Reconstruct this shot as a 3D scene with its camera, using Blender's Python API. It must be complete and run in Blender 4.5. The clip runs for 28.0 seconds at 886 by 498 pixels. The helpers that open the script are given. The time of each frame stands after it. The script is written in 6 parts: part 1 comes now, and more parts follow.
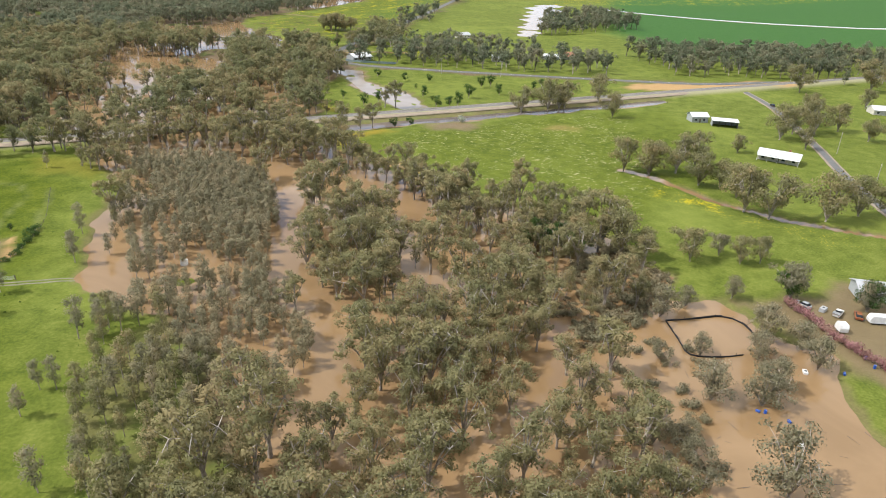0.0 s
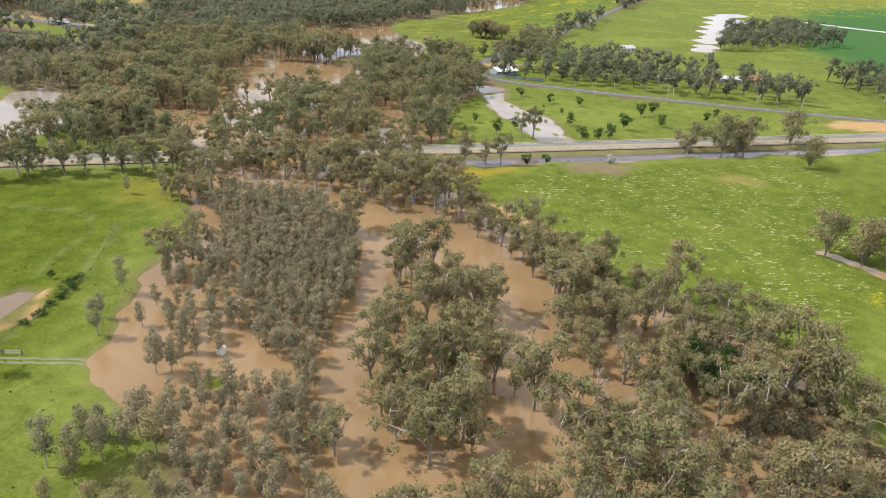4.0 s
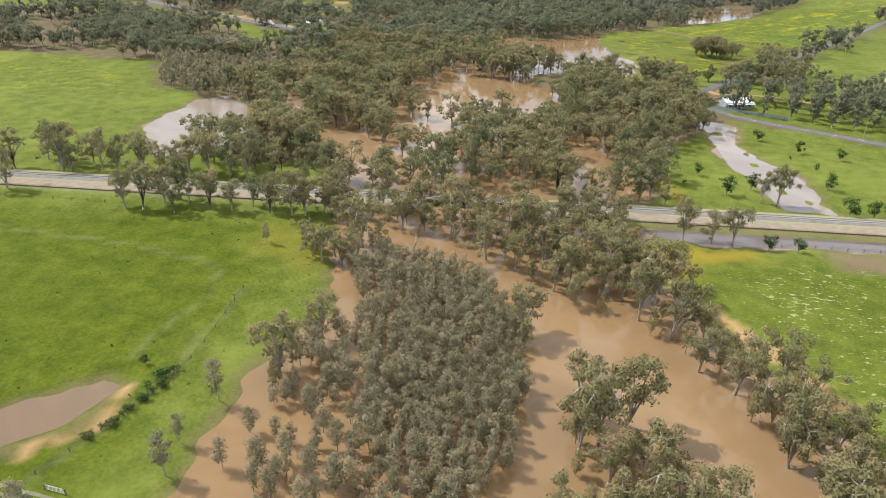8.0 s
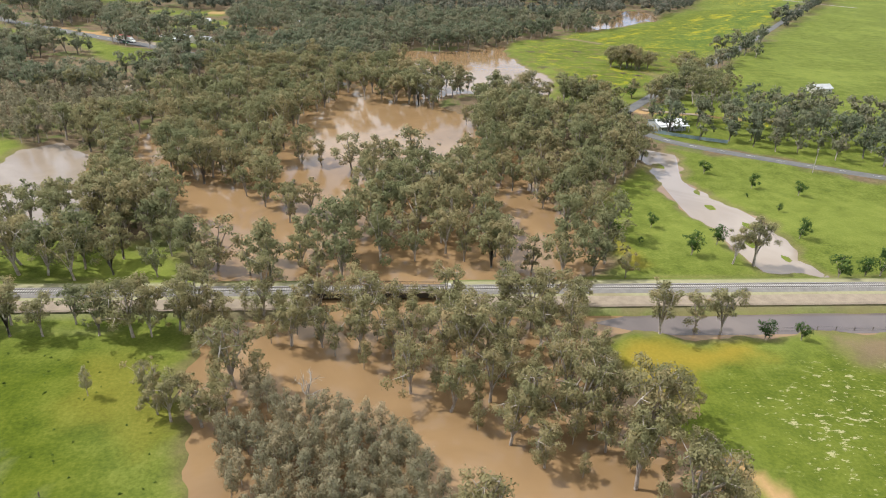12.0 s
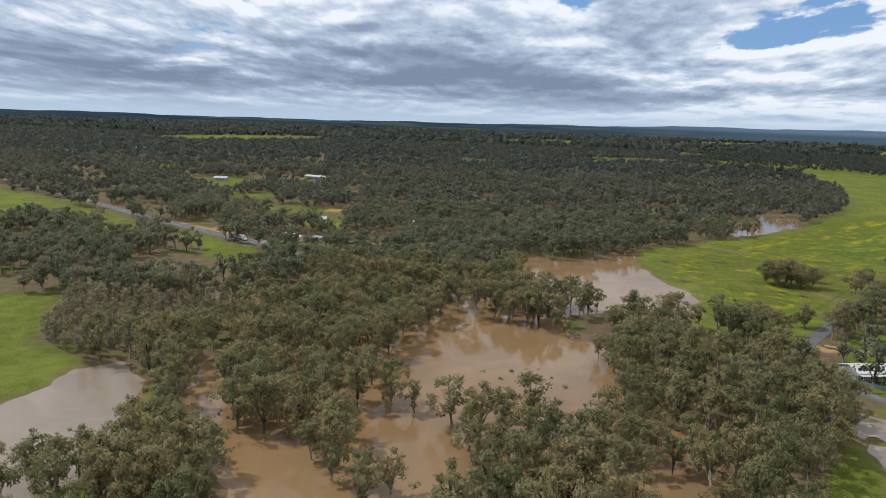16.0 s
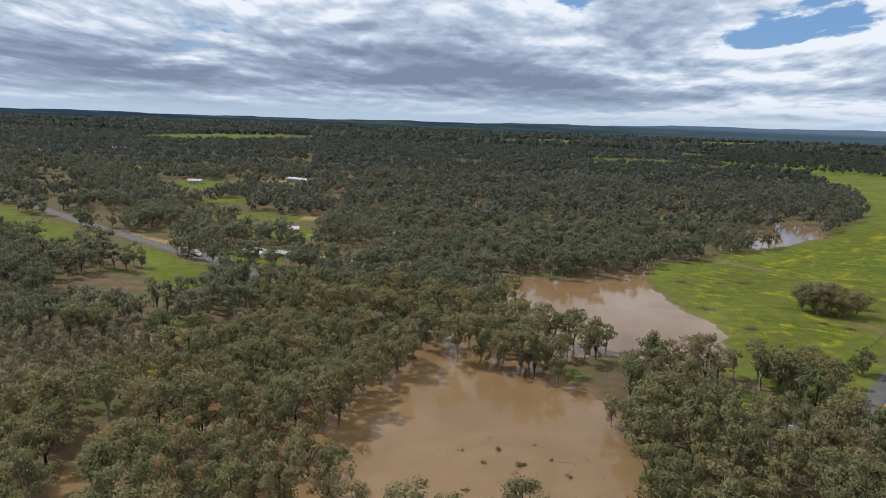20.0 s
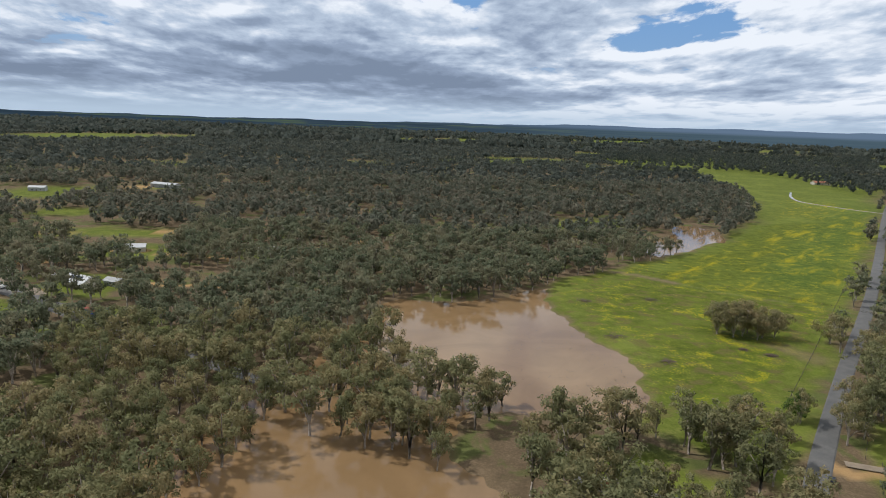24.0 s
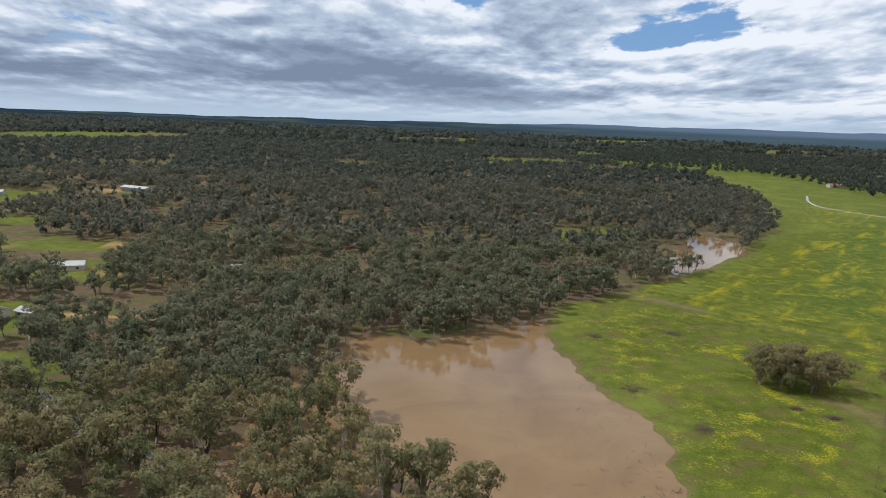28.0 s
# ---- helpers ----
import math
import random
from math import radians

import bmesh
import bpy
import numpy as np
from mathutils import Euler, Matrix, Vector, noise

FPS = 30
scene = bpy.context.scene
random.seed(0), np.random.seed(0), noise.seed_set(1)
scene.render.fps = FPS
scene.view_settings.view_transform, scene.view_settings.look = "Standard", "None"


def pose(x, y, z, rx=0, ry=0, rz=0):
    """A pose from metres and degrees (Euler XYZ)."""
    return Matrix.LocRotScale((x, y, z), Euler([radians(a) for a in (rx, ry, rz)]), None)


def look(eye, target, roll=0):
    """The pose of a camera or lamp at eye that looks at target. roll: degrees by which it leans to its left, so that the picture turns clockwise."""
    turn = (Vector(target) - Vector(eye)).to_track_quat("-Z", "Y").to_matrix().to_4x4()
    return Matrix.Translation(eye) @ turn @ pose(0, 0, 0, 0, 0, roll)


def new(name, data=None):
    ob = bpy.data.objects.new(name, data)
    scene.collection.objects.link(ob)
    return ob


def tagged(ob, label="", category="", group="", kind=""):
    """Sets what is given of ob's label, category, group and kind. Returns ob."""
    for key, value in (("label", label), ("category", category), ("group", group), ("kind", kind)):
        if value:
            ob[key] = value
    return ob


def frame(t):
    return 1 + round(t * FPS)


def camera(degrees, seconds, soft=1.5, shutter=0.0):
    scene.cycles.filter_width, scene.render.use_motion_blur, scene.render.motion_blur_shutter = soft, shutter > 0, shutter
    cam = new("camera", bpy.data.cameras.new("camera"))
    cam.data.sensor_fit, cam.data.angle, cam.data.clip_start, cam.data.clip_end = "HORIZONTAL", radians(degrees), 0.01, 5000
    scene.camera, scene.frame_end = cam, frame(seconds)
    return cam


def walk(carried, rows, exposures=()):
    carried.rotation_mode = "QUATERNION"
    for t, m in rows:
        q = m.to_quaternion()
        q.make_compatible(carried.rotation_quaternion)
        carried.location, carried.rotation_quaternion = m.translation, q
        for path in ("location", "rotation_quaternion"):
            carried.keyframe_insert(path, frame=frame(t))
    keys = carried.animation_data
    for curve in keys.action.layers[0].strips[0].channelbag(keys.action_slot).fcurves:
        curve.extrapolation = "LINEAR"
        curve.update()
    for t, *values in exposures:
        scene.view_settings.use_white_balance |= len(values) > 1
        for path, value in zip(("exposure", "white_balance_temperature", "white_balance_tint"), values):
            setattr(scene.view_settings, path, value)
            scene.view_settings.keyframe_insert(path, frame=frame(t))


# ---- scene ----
cam = camera(66.0, 28.0, soft=0.95)
METRES, EYE, TILT, LEAN, TURN = 427.15, 89.25, 0.237, 0.214, -26.7
ROWS = [
    (0.0, 0.0, 0.0, 0.0, 1.21, -25.36, -2.55),
    (0.5, 0.0053, 0.0169, -0.0002, 1.22, -25.35, -2.6),
    (1.0, 0.009, 0.0353, -0.0003, 1.19, -25.36, -2.63),
    (1.5, 0.0111, 0.0527, -0.0003, 1.12, -25.37, -2.65),
    (2.0, 0.0112, 0.0714, -0.0007, 10.59, -25.73, -2.64),
    (2.5, 0.0128, 0.0892, -0.0008, 14.47, -25.89, -2.51),
    (4.5, 0.0026, 0.1594, -0.0017, 14.47, -25.95, -2.43),
    (5.0, -0.0015, 0.1776, -0.0021, 15.87, -26.0, -2.43),
    (5.5, -0.0061, 0.1941, -0.0025, 24.96, -26.32, -2.3),
    (6.0, -0.0112, 0.2118, -0.0025, 35.41, -26.67, -1.98),
    (6.5, -0.018, 0.2276, -0.0029, 36.41, -26.69, -1.92),
    (7.0, -0.0279, 0.2433, -0.0029, 36.57, -26.71, -1.89),
    (7.5, -0.0369, 0.2583, -0.003, 33.25, -26.61, -1.93),
    (8.0, -0.0469, 0.2744, -0.0035, 30.79, -26.53, -1.99),
    (8.5, -0.0561, 0.2892, -0.0039, 30.81, -26.51, -1.97),
    (9.0, -0.0654, 0.3053, -0.0042, 30.43, -26.48, -1.92),
    (9.5, -0.0748, 0.3199, -0.004, 25.51, -26.35, -2.02),
    (10.0, -0.0839, 0.3365, -0.0045, 22.07, -26.21, -2.1),
    (10.5, -0.0929, 0.3515, -0.0045, 21.57, -26.2, -2.12),
    (11.0, -0.1009, 0.3682, -0.0049, 21.68, -26.16, -2.1),
    (11.5, -0.1086, 0.3838, -0.0049, 21.79, -26.18, -2.11),
    (13.5, -0.1411, 0.4485, -0.0061, 28.74, -26.3, -2.12),
    (14.0, -0.1497, 0.4648, -0.0062, 31.77, -26.36, -2.03),
    (14.5, -0.1589, 0.4795, -0.0062, 31.79, -25.38, -2.01),
    (15.0, -0.1681, 0.4955, -0.0061, 31.8, -21.14, -2.02),
    (15.5, -0.1762, 0.5107, -0.006, 31.81, -16.17, -2.02),
    (16.0, -0.1838, 0.5273, -0.0062, 31.81, -11.08, -2.02),
    (16.5, -0.1909, 0.5432, -0.0065, 31.82, -11.07, -2.05),
    (17.0, -0.1981, 0.5601, -0.0064, 31.86, -11.09, -2.07),
    (17.5, -0.205, 0.576, -0.0065, 31.89, -11.09, -2.08),
    (18.0, -0.2122, 0.593, -0.0064, 31.94, -11.11, -2.09),
    (18.5, -0.219, 0.6088, -0.0068, 31.97, -11.11, -2.06),
    (19.0, -0.2262, 0.6256, -0.0069, 32.02, -11.13, -2.1),
    (19.5, -0.2332, 0.6411, -0.0068, 32.04, -11.15, -2.1),
    (20.0, -0.2403, 0.6579, -0.0071, 31.64, -11.14, -2.1),
    (20.5, -0.2464, 0.6742, -0.0071, 28.55, -11.06, -2.15),
    (21.0, -0.2529, 0.6916, -0.0073, 24.15, -10.92, -2.21),
    (21.5, -0.2582, 0.7081, -0.0074, 23.2, -10.89, -2.25),
    (23.5, -0.2758, 0.7761, -0.0071, 23.26, -10.94, -2.29),
    (24.0, -0.2803, 0.7938, -0.0072, 23.27, -10.94, -2.3),
    (24.5, -0.2846, 0.8103, -0.0071, 23.26, -10.96, -2.32),
    (25.0, -0.289, 0.8281, -0.0073, 23.28, -10.97, -2.33),
    (25.5, -0.2932, 0.8447, -0.0072, 23.3, -10.98, -2.35),
    (26.0, -0.2979, 0.8622, -0.0074, 23.34, -10.99, -2.37),
    (26.5, -0.303, 0.8784, -0.0075, 23.35, -10.99, -2.35),
    (27.0, -0.3078, 0.8958, -0.0076, 23.36, -11.0, -2.38),
    (27.5, -0.3121, 0.9119, -0.0077, 23.39, -11.0, -2.37),
    (28.0, -0.3163, 0.929, -0.0078, 23.4, -11.01, -2.38),
]
# the picture darkens as the sky comes into view
EXPOSURES = [(0.0, 0.04), (15.25, 0.04), (15.6, -0.22), (16.1, -0.82), (28.0, -0.82)]
walk(cam, [(t, pose(0, 0, EYE, TILT, LEAN, TURN) @ pose(METRES * x, METRES * y, METRES * z, 90 + pitch, roll, yaw)) for t, x, y, z, yaw, pitch, roll in ROWS], EXPOSURES)

# ---- light ----
SUN_EL, SUN_AZ = 50.0, -72.0          # degrees; azimuth clockwise from +y
sun_way = Vector((math.sin(radians(SUN_AZ)) * math.cos(radians(SUN_EL)),
                  math.cos(radians(SUN_AZ)) * math.cos(radians(SUN_EL)), math.sin(radians(SUN_EL))))
sun = new("sun", bpy.data.lights.new("sun", "SUN"))
sun.data.energy, sun.data.angle, sun.data.color = 5.0, radians(0.5), (1.0, 0.97, 0.93)
sun.matrix_world = look(sun_way * 1000, (0, 0, 0))


def link(nt, a, b):
    nt.links.new(a, b)


def node(nt, kind, values=(), **attrs):
    """A node; values go to its inputs by number or name, sockets are linked."""
    n = nt.nodes.new(kind)
    for k, v in attrs.items():
        setattr(n, k, v)
    for k, v in dict(values).items():
        if isinstance(v, bpy.types.NodeSocket):
            nt.links.new(v, n.inputs[k])
        else:
            n.inputs[k].default_value = v
    return n


def fmath(nt, op, a, b=0.0, c=0.0, clamp=False):
    return node(nt, "ShaderNodeMath", {0: a, 1: b, 2: c}, operation=op, use_clamp=clamp).outputs[0]


def ramp(nt, fac, stops, interp="LINEAR"):
    n = node(nt, "ShaderNodeValToRGB", {0: fac})
    n.color_ramp.interpolation = interp
    els = n.color_ramp.elements
    while len(els) < len(stops):
        els.new(0.5)
    for e, (p, c) in zip(els, stops):
        e.position, e.color = p, (*c, 1.0) if len(c) == 3 else c
    return n.outputs[0]


def smooth(nt, x, lo, hi):
    n = node(nt, "ShaderNodeMapRange", {0: x, 1: lo, 2: hi, 3: 0.0, 4: 1.0}, interpolation_type="SMOOTHSTEP")
    return n.outputs[0]


def mixc(nt, fac, a, b, blend="MIX"):
    n = nt.nodes.new("ShaderNodeMix")
    n.data_type, n.blend_type = "RGBA", blend
    for i, v in ((0, fac), (6, a), (7, b)):
        if isinstance(v, bpy.types.NodeSocket):
            nt.links.new(v, n.inputs[i])
        else:
            n.inputs[i].default_value = v if i == 0 else (*v, 1.0)
    return n.outputs[2]


def noise_at(nt, co, scale, detail=4.0, rough=0.55, distortion=0.0):
    return node(nt, "ShaderNodeTexNoise", {"Vector": co, "Scale": scale, "Detail": detail, "Roughness": rough,
                                           "Distortion": distortion}).outputs[0]


def make_world():
    w = bpy.data.worlds.new("sky")
    scene.world = w
    w.use_nodes = True
    nt = w.node_tree
    nt.nodes.clear()
    sky = node(nt, "ShaderNodeTexSky", sky_type="NISHITA", sun_disc=False, sun_elevation=radians(SUN_EL),
               sun_rotation=radians(SUN_AZ % 360), altitude=200.0, dust_density=1.0)
    blue = node(nt, "ShaderNodeVectorMath", {0: sky.outputs[0], 3: 0.15}, operation="SCALE").outputs[0]
    blue = node(nt, "ShaderNodeHueSaturation", {"Saturation": 1.5, "Value": 0.95, "Color": blue}).outputs[0]
    blue = mixc(nt, 0.65, blue, (0.36, 0.66, 1.25))
    d = node(nt, "ShaderNodeTexCoord").outputs["Generated"]
    sep = node(nt, "ShaderNodeSeparateXYZ", {0: d})
    z = fmath(nt, "MAXIMUM", sep.outputs[2], 0.0)

    across = fmath(nt, "MULTIPLY", fmath(nt, "ARCTAN2", sep.outputs[0], sep.outputs[1]), fmath(nt, "POWER", fmath(nt, "DIVIDE", 0.26, fmath(nt, "ADD", z, 0.10)), 0.5))
    up = fmath(nt, "LOGARITHM", fmath(nt, "ADD", z, 0.045), math.e)

    def sheet(lift, wide, tall, detail, rough, shift):
        """Noise on the cloud deck: rows of cloud crowd together towards the horizon."""
        p = node(nt, "ShaderNodeCombineXYZ", {0: fmath(nt, "MULTIPLY", across, wide), 1: fmath(nt, "MULTIPLY", fmath(nt, "ADD", up, lift), tall), 2: shift}).outputs[0]
        return noise_at(nt, p, 1.0, detail, rough, 0.35)

    def billow(lift, wide, tall, shift):
        """Rounded heads of cumulus: warped cells, smaller ones on larger."""
        p = node(nt, "ShaderNodeCombineXYZ", {0: fmath(nt, "MULTIPLY", across, wide), 1: fmath(nt, "MULTIPLY", fmath(nt, "ADD", up, lift), tall), 2: shift}).outputs[0]
        bend = node(nt, "ShaderNodeTexNoise", {"Vector": p, "Scale": 1.1, "Detail": 6.0, "Roughness": 0.62}).outputs[1]
        p = node(nt, "ShaderNodeVectorMath", {0: bend, 1: (1.3, 1.0, 0.9), 2: p}, operation="MULTIPLY_ADD").outputs[0]
        v = node(nt, "ShaderNodeTexVoronoi", {"Vector": p, "Scale": 1.0, "Detail": 3.0, "Roughness": 0.5, "Smoothness": 0.35}, feature="SMOOTH_F1", normalize=True).outputs["Distance"]
        return fmath(nt, "SUBTRACT", 1.0, v)

    def heap(lift):
        """Wide masses with rounded heads on them."""
        heads = fmath(nt, "ADD", fmath(nt, "MULTIPLY", sheet(lift, 3.6, 2.0, 4.0, 0.55, 3.7), 0.60), fmath(nt, "MULTIPLY", billow(lift, 8.0, 4.2, 1.2), 0.26))
        return fmath(nt, "ADD", heads, fmath(nt, "MULTIPLY", sheet(lift, 24.0, 10.0, 5.0, 0.6, 5.1), 0.14))
    mass = sheet(0.0, 1.7, 1.5, 2.0, 0.5, 8.3)
    thick, above = heap(0.0), heap(0.085)
    cover = fmath(nt, "MAXIMUM", smooth(nt, thick, 0.468, 0.505), fmath(nt, "SUBTRACT", 1.0, smooth(nt, z, 0.05, 0.10)))
    # heads are white on their tops, bases and the thick of the deck are grey
    lit = fmath(nt, "ADD", fmath(nt, "MULTIPLY", fmath(nt, "SUBTRACT", thick, above), 3.4), fmath(nt, "MULTIPLY", fmath(nt, "SUBTRACT", 0.55, mass), 1.5))
    lit = fmath(nt, "ADD", lit, fmath(nt, "MULTIPLY", fmath(nt, "SUBTRACT", 0.60, thick), 1.4))
    lit = fmath(nt, "ADD", fmath(nt, "ADD", lit, 0.34), fmath(nt, "MULTIPLY", across, 0.24))          # the deck is thicker to the west
    grey = ramp(nt, lit, [(0.05, (0.34, 0.44, 0.62)), (0.30, (0.50, 0.63, 0.86)), (0.50, (0.82, 0.98, 1.22)), (0.70, (1.40, 1.49, 1.63))])
    both = mixc(nt, cover, blue, grey)
    veil = mixc(nt, smooth(nt, z, -0.01, 0.045), (0.78, 0.98, 1.22), both)
    # an overcast sky is brightest overhead
    veil = node(nt, "ShaderNodeVectorMath", {0: veil, 3: fmath(nt, "ADD", 1.0, fmath(nt, "MULTIPLY", smooth(nt, z, 0.2, 0.8), 0.1))}, operation="SCALE").outputs[0]
    veil = mixc(nt, smooth(nt, z, 0.2, 0.6), veil, mixc(nt, 1.0, veil, (1.04, 0.95, 0.84), "MULTIPLY"))
    bg = node(nt, "ShaderNodeBackground", {0: veil, 1: 1.06})
    out = node(nt, "ShaderNodeOutputWorld")
    link(nt, bg.outputs[0], out.inputs[0])


make_world()

# ---- materials ----


def material(name):
    m = bpy.data.materials.new(name)
    m.use_nodes = True
    nt = m.node_tree
    nt.nodes.clear()
    out = node(nt, "ShaderNodeOutputMaterial")
    return m, nt, out


def plain(name, base, dark=None, scale=1.5, rough=0.7, metal=0.0, bump=0.1, stain=0.25):
    """Two-scale variation on a base colour, with fine relief."""
    dark = dark or tuple(c * 0.72 for c in base)
    m, nt, out = material(name)
    co = node(nt, "ShaderNodeTexCoord").outputs["Object"]
    a, b = noise_at(nt, co, scale, 5.0), noise_at(nt, co, scale * 9, 3.0)
    t = fmath(nt, "ADD", fmath(nt, "MULTIPLY", a, 0.7), fmath(nt, "MULTIPLY", b, 0.3))
    col = mixc(nt, smooth(nt, t, 0.5 - stain, 0.5 + stain), dark, base)
    bm_ = node(nt, "ShaderNodeBump", {"Strength": bump, "Distance": 0.05, "Height": b}).outputs[0]
    p = node(nt, "ShaderNodeBsdfPrincipled", {"Base Color": col, "Roughness": rough, "Metallic": metal, "Normal": bm_})
    link(nt, p.outputs[0], out.inputs[0])
    return m


def leaf_material(name, stops, light=0.45):
    m, nt, out = material(name)
    tone = node(nt, "ShaderNodeAttribute", attribute_name="tone").outputs["Fac"]
    rnd = node(nt, "ShaderNodeObjectInfo").outputs["Random"]
    isl = node(nt, "ShaderNodeNewGeometry").outputs["Random Per Island"]
    t = fmath(nt, "ADD", fmath(nt, "MULTIPLY", tone, 0.60), fmath(nt, "ADD", fmath(nt, "MULTIPLY", rnd, 0.26), fmath(nt, "MULTIPLY", isl, 0.14)))
    col = ramp(nt, t, stops)
    d = node(nt, "ShaderNodeBsdfPrincipled", {"Base Color": col, "Roughness": 0.75, "Specular IOR Level": 0.12})
    tr = node(nt, "ShaderNodeBsdfTranslucent", {"Color": col})
    mx = node(nt, "ShaderNodeMixShader", {0: light, 1: d.outputs[0], 2: tr.outputs[0]})
    link(nt, mx.outputs[0], out.inputs[0])
    return m


M_GUM = leaf_material("gum_leaves", [(0.1, (0.170, 0.172, 0.085)), (0.35, (0.240, 0.230, 0.112)), (0.6, (0.302, 0.270, 0.135)), (0.95, (0.400, 0.302, 0.162))])
M_YOUNG = leaf_material("young_gum_leaves", [(0.1, (0.197, 0.190, 0.119)), (0.5, (0.274, 0.254, 0.160)), (0.9, (0.376, 0.314, 0.195))])
M_GREEN = leaf_material("green_leaves", [(0.1, (0.039, 0.078, 0.021)), (0.5, (0.065, 0.117, 0.031)), (0.9, (0.111, 0.163, 0.046))])
M_DARKWOOD = leaf_material("woodland_leaves", [(0.1, (0.124, 0.146, 0.090)), (0.4, (0.169, 0.191, 0.118)), (0.65, (0.216, 0.220, 0.137)), (0.95, (0.279, 0.244, 0.159))])
M_TUSSOCK = leaf_material("rushes", [(0.1, (0.060, 0.105, 0.018)), (0.9, (0.105, 0.145, 0.030))])
M_LAKE = leaf_material("lake_gum_leaves", [(0.1, (0.142, 0.156, 0.080)), (0.4, (0.196, 0.208, 0.104)), (0.65, (0.250, 0.244, 0.122)), (0.95, (0.320, 0.265, 0.138))])
# distance haze is put into the next two leaf colours, bluer and greyer
M_FARWOOD = leaf_material("far_leaves_hazed", [(0.1, (0.095, 0.113, 0.083)), (0.5, (0.142, 0.155, 0.116)), (0.9, (0.202, 0.189, 0.141))])
M_DISTANT = leaf_material("distant_leaves_hazed", [(0.1, (0.060, 0.078, 0.067)), (0.5, (0.088, 0.105, 0.090)), (0.9, (0.125, 0.134, 0.108))])
M_PINK = leaf_material("pink_blossom", [(0.1, (0.36, 0.18, 0.18)), (0.5, (0.48, 0.26, 0.26)), (0.9, (0.34, 0.24, 0.15))])
M_WHITEBLOOM = leaf_material("white_blossom", [(0.1, (0.35, 0.38, 0.28)), (0.9, (0.65, 0.65, 0.55))])
M_BARK = plain("gum_bark", (0.50, 0.45, 0.39), (0.17, 0.13, 0.10), 1.2, 0.85)
M_DEAD = plain("dead_wood", (0.45, 0.42, 0.38), (0.24, 0.21, 0.18), 1.5, 0.9)


def ground_material():
    m, nt, out = material("ground")
    co = node(nt, "ShaderNodeNewGeometry").outputs["Position"]

    def at(name):
        return node(nt, "ShaderNodeAttribute", attribute_name=name).outputs["Fac"]
    n1, n2, n3 = noise_at(nt, co, 0.02, 6.0), noise_at(nt, co, 0.16, 6.0, 0.6), noise_at(nt, co, 1.3, 5.0, 0.65)
    n4 = noise_at(nt, co, 0.06, 5.0, 0.6, 0.6)
    mixed = fmath(nt, "ADD", fmath(nt, "MULTIPLY", n2, 0.5), fmath(nt, "MULTIPLY", n3, 0.5))
    litter = ramp(nt, mixed, [(0.3, (0.075, 0.060, 0.036)), (0.5, (0.135, 0.098, 0.060)), (0.7, (0.21, 0.155, 0.10))])
    litter = mixc(nt, fmath(nt, "MULTIPLY", smooth(nt, n4, 0.5, 0.62), 0.6), litter, (0.075, 0.12, 0.022))
    grass = ramp(nt, mixed, [(0.34, (0.064, 0.088, 0.014)), (0.5, (0.108, 0.134, 0.022)), (0.66, (0.170, 0.186, 0.042))])
    grass = mixc(nt, fmath(nt, "MULTIPLY", smooth(nt, n1, 0.45, 0.68), 0.6), grass, (0.175, 0.205, 0.040))
    lush = ramp(nt, mixed, [(0.36, (0.042, 0.064, 0.005)), (0.5, (0.074, 0.098, 0.008)), (0.64, (0.110, 0.130, 0.014))])
    # stretched seed-head and straw patches
    sp = node(nt, "ShaderNodeMapping", {0: co, 2: (0, 0, 0.35), 3: (0.5, 0.95, 1.0)}).outputs[0]
    straw = noise_at(nt, sp, 1.0, 7.0, 0.68)
    c = mixc(nt, at("grass"), litter, grass)
    c = mixc(nt, at("lush"), c, lush)
    dry = fmath(nt, "MULTIPLY", at("pale"), smooth(nt, fmath(nt, "ADD", fmath(nt, "MULTIPLY", straw, 0.8), fmath(nt, "MULTIPLY", n4, 0.2)), 0.565, 0.615))
    c = mixc(nt, dry, c, mixc(nt, n3, (0.30, 0.28, 0.12), (0.50, 0.46, 0.30)))
    c = mixc(nt, at("crop"), c, mixc(nt, n2, (0.028, 0.085, 0.018), (0.055, 0.125, 0.030)))
    # meadow: brown sedge mottles, flowers in flecks, and in drifts along the sown rows beyond the ditch
    mottle = noise_at(nt, co, 0.11, 6.0, 0.66, 0.4)
    c = mixc(nt, fmath(nt, "MULTIPLY", at("meadow"), fmath(nt, "MULTIPLY", smooth(nt, mottle, 0.48, 0.62), 0.62)), c, mixc(nt, n3, (0.075, 0.062, 0.028), (0.19, 0.145, 0.062)))
    c = mixc(nt, fmath(nt, "MULTIPLY", at("meadow"), fmath(nt, "MULTIPLY", smooth(nt, n4, 0.50, 0.66), 0.5)), c, (0.120, 0.165, 0.020))
    drift = node(nt, "ShaderNodeMapping", {0: co, 2: (0, 0, 0.86), 3: (11.0, 2.2, 1.0)}, vector_type="TEXTURE").outputs[0]
    drift = fmath(nt, "ADD", fmath(nt, "MULTIPLY", noise_at(nt, drift, 0.22, 5.0, 0.6, 0.3), 0.75), fmath(nt, "MULTIPLY", n3, 0.25))
    fleck = fmath(nt, "ADD", fmath(nt, "MULTIPLY", n4, 0.35), fmath(nt, "ADD", fmath(nt, "MULTIPLY", n2, 0.25), fmath(nt, "MULTIPLY", n3, 0.40)))
    bloom = fmath(nt, "MULTIPLY", at("yellow"), fmath(nt, "MAXIMUM", smooth(nt, fleck, 0.53, 0.60), fmath(nt, "MULTIPLY", at("sown"), smooth(nt, drift, 0.50, 0.66))))
    c = mixc(nt, bloom, c, mixc(nt, n3, (0.36, 0.30, 0.012), (0.56, 0.45, 0.015)))
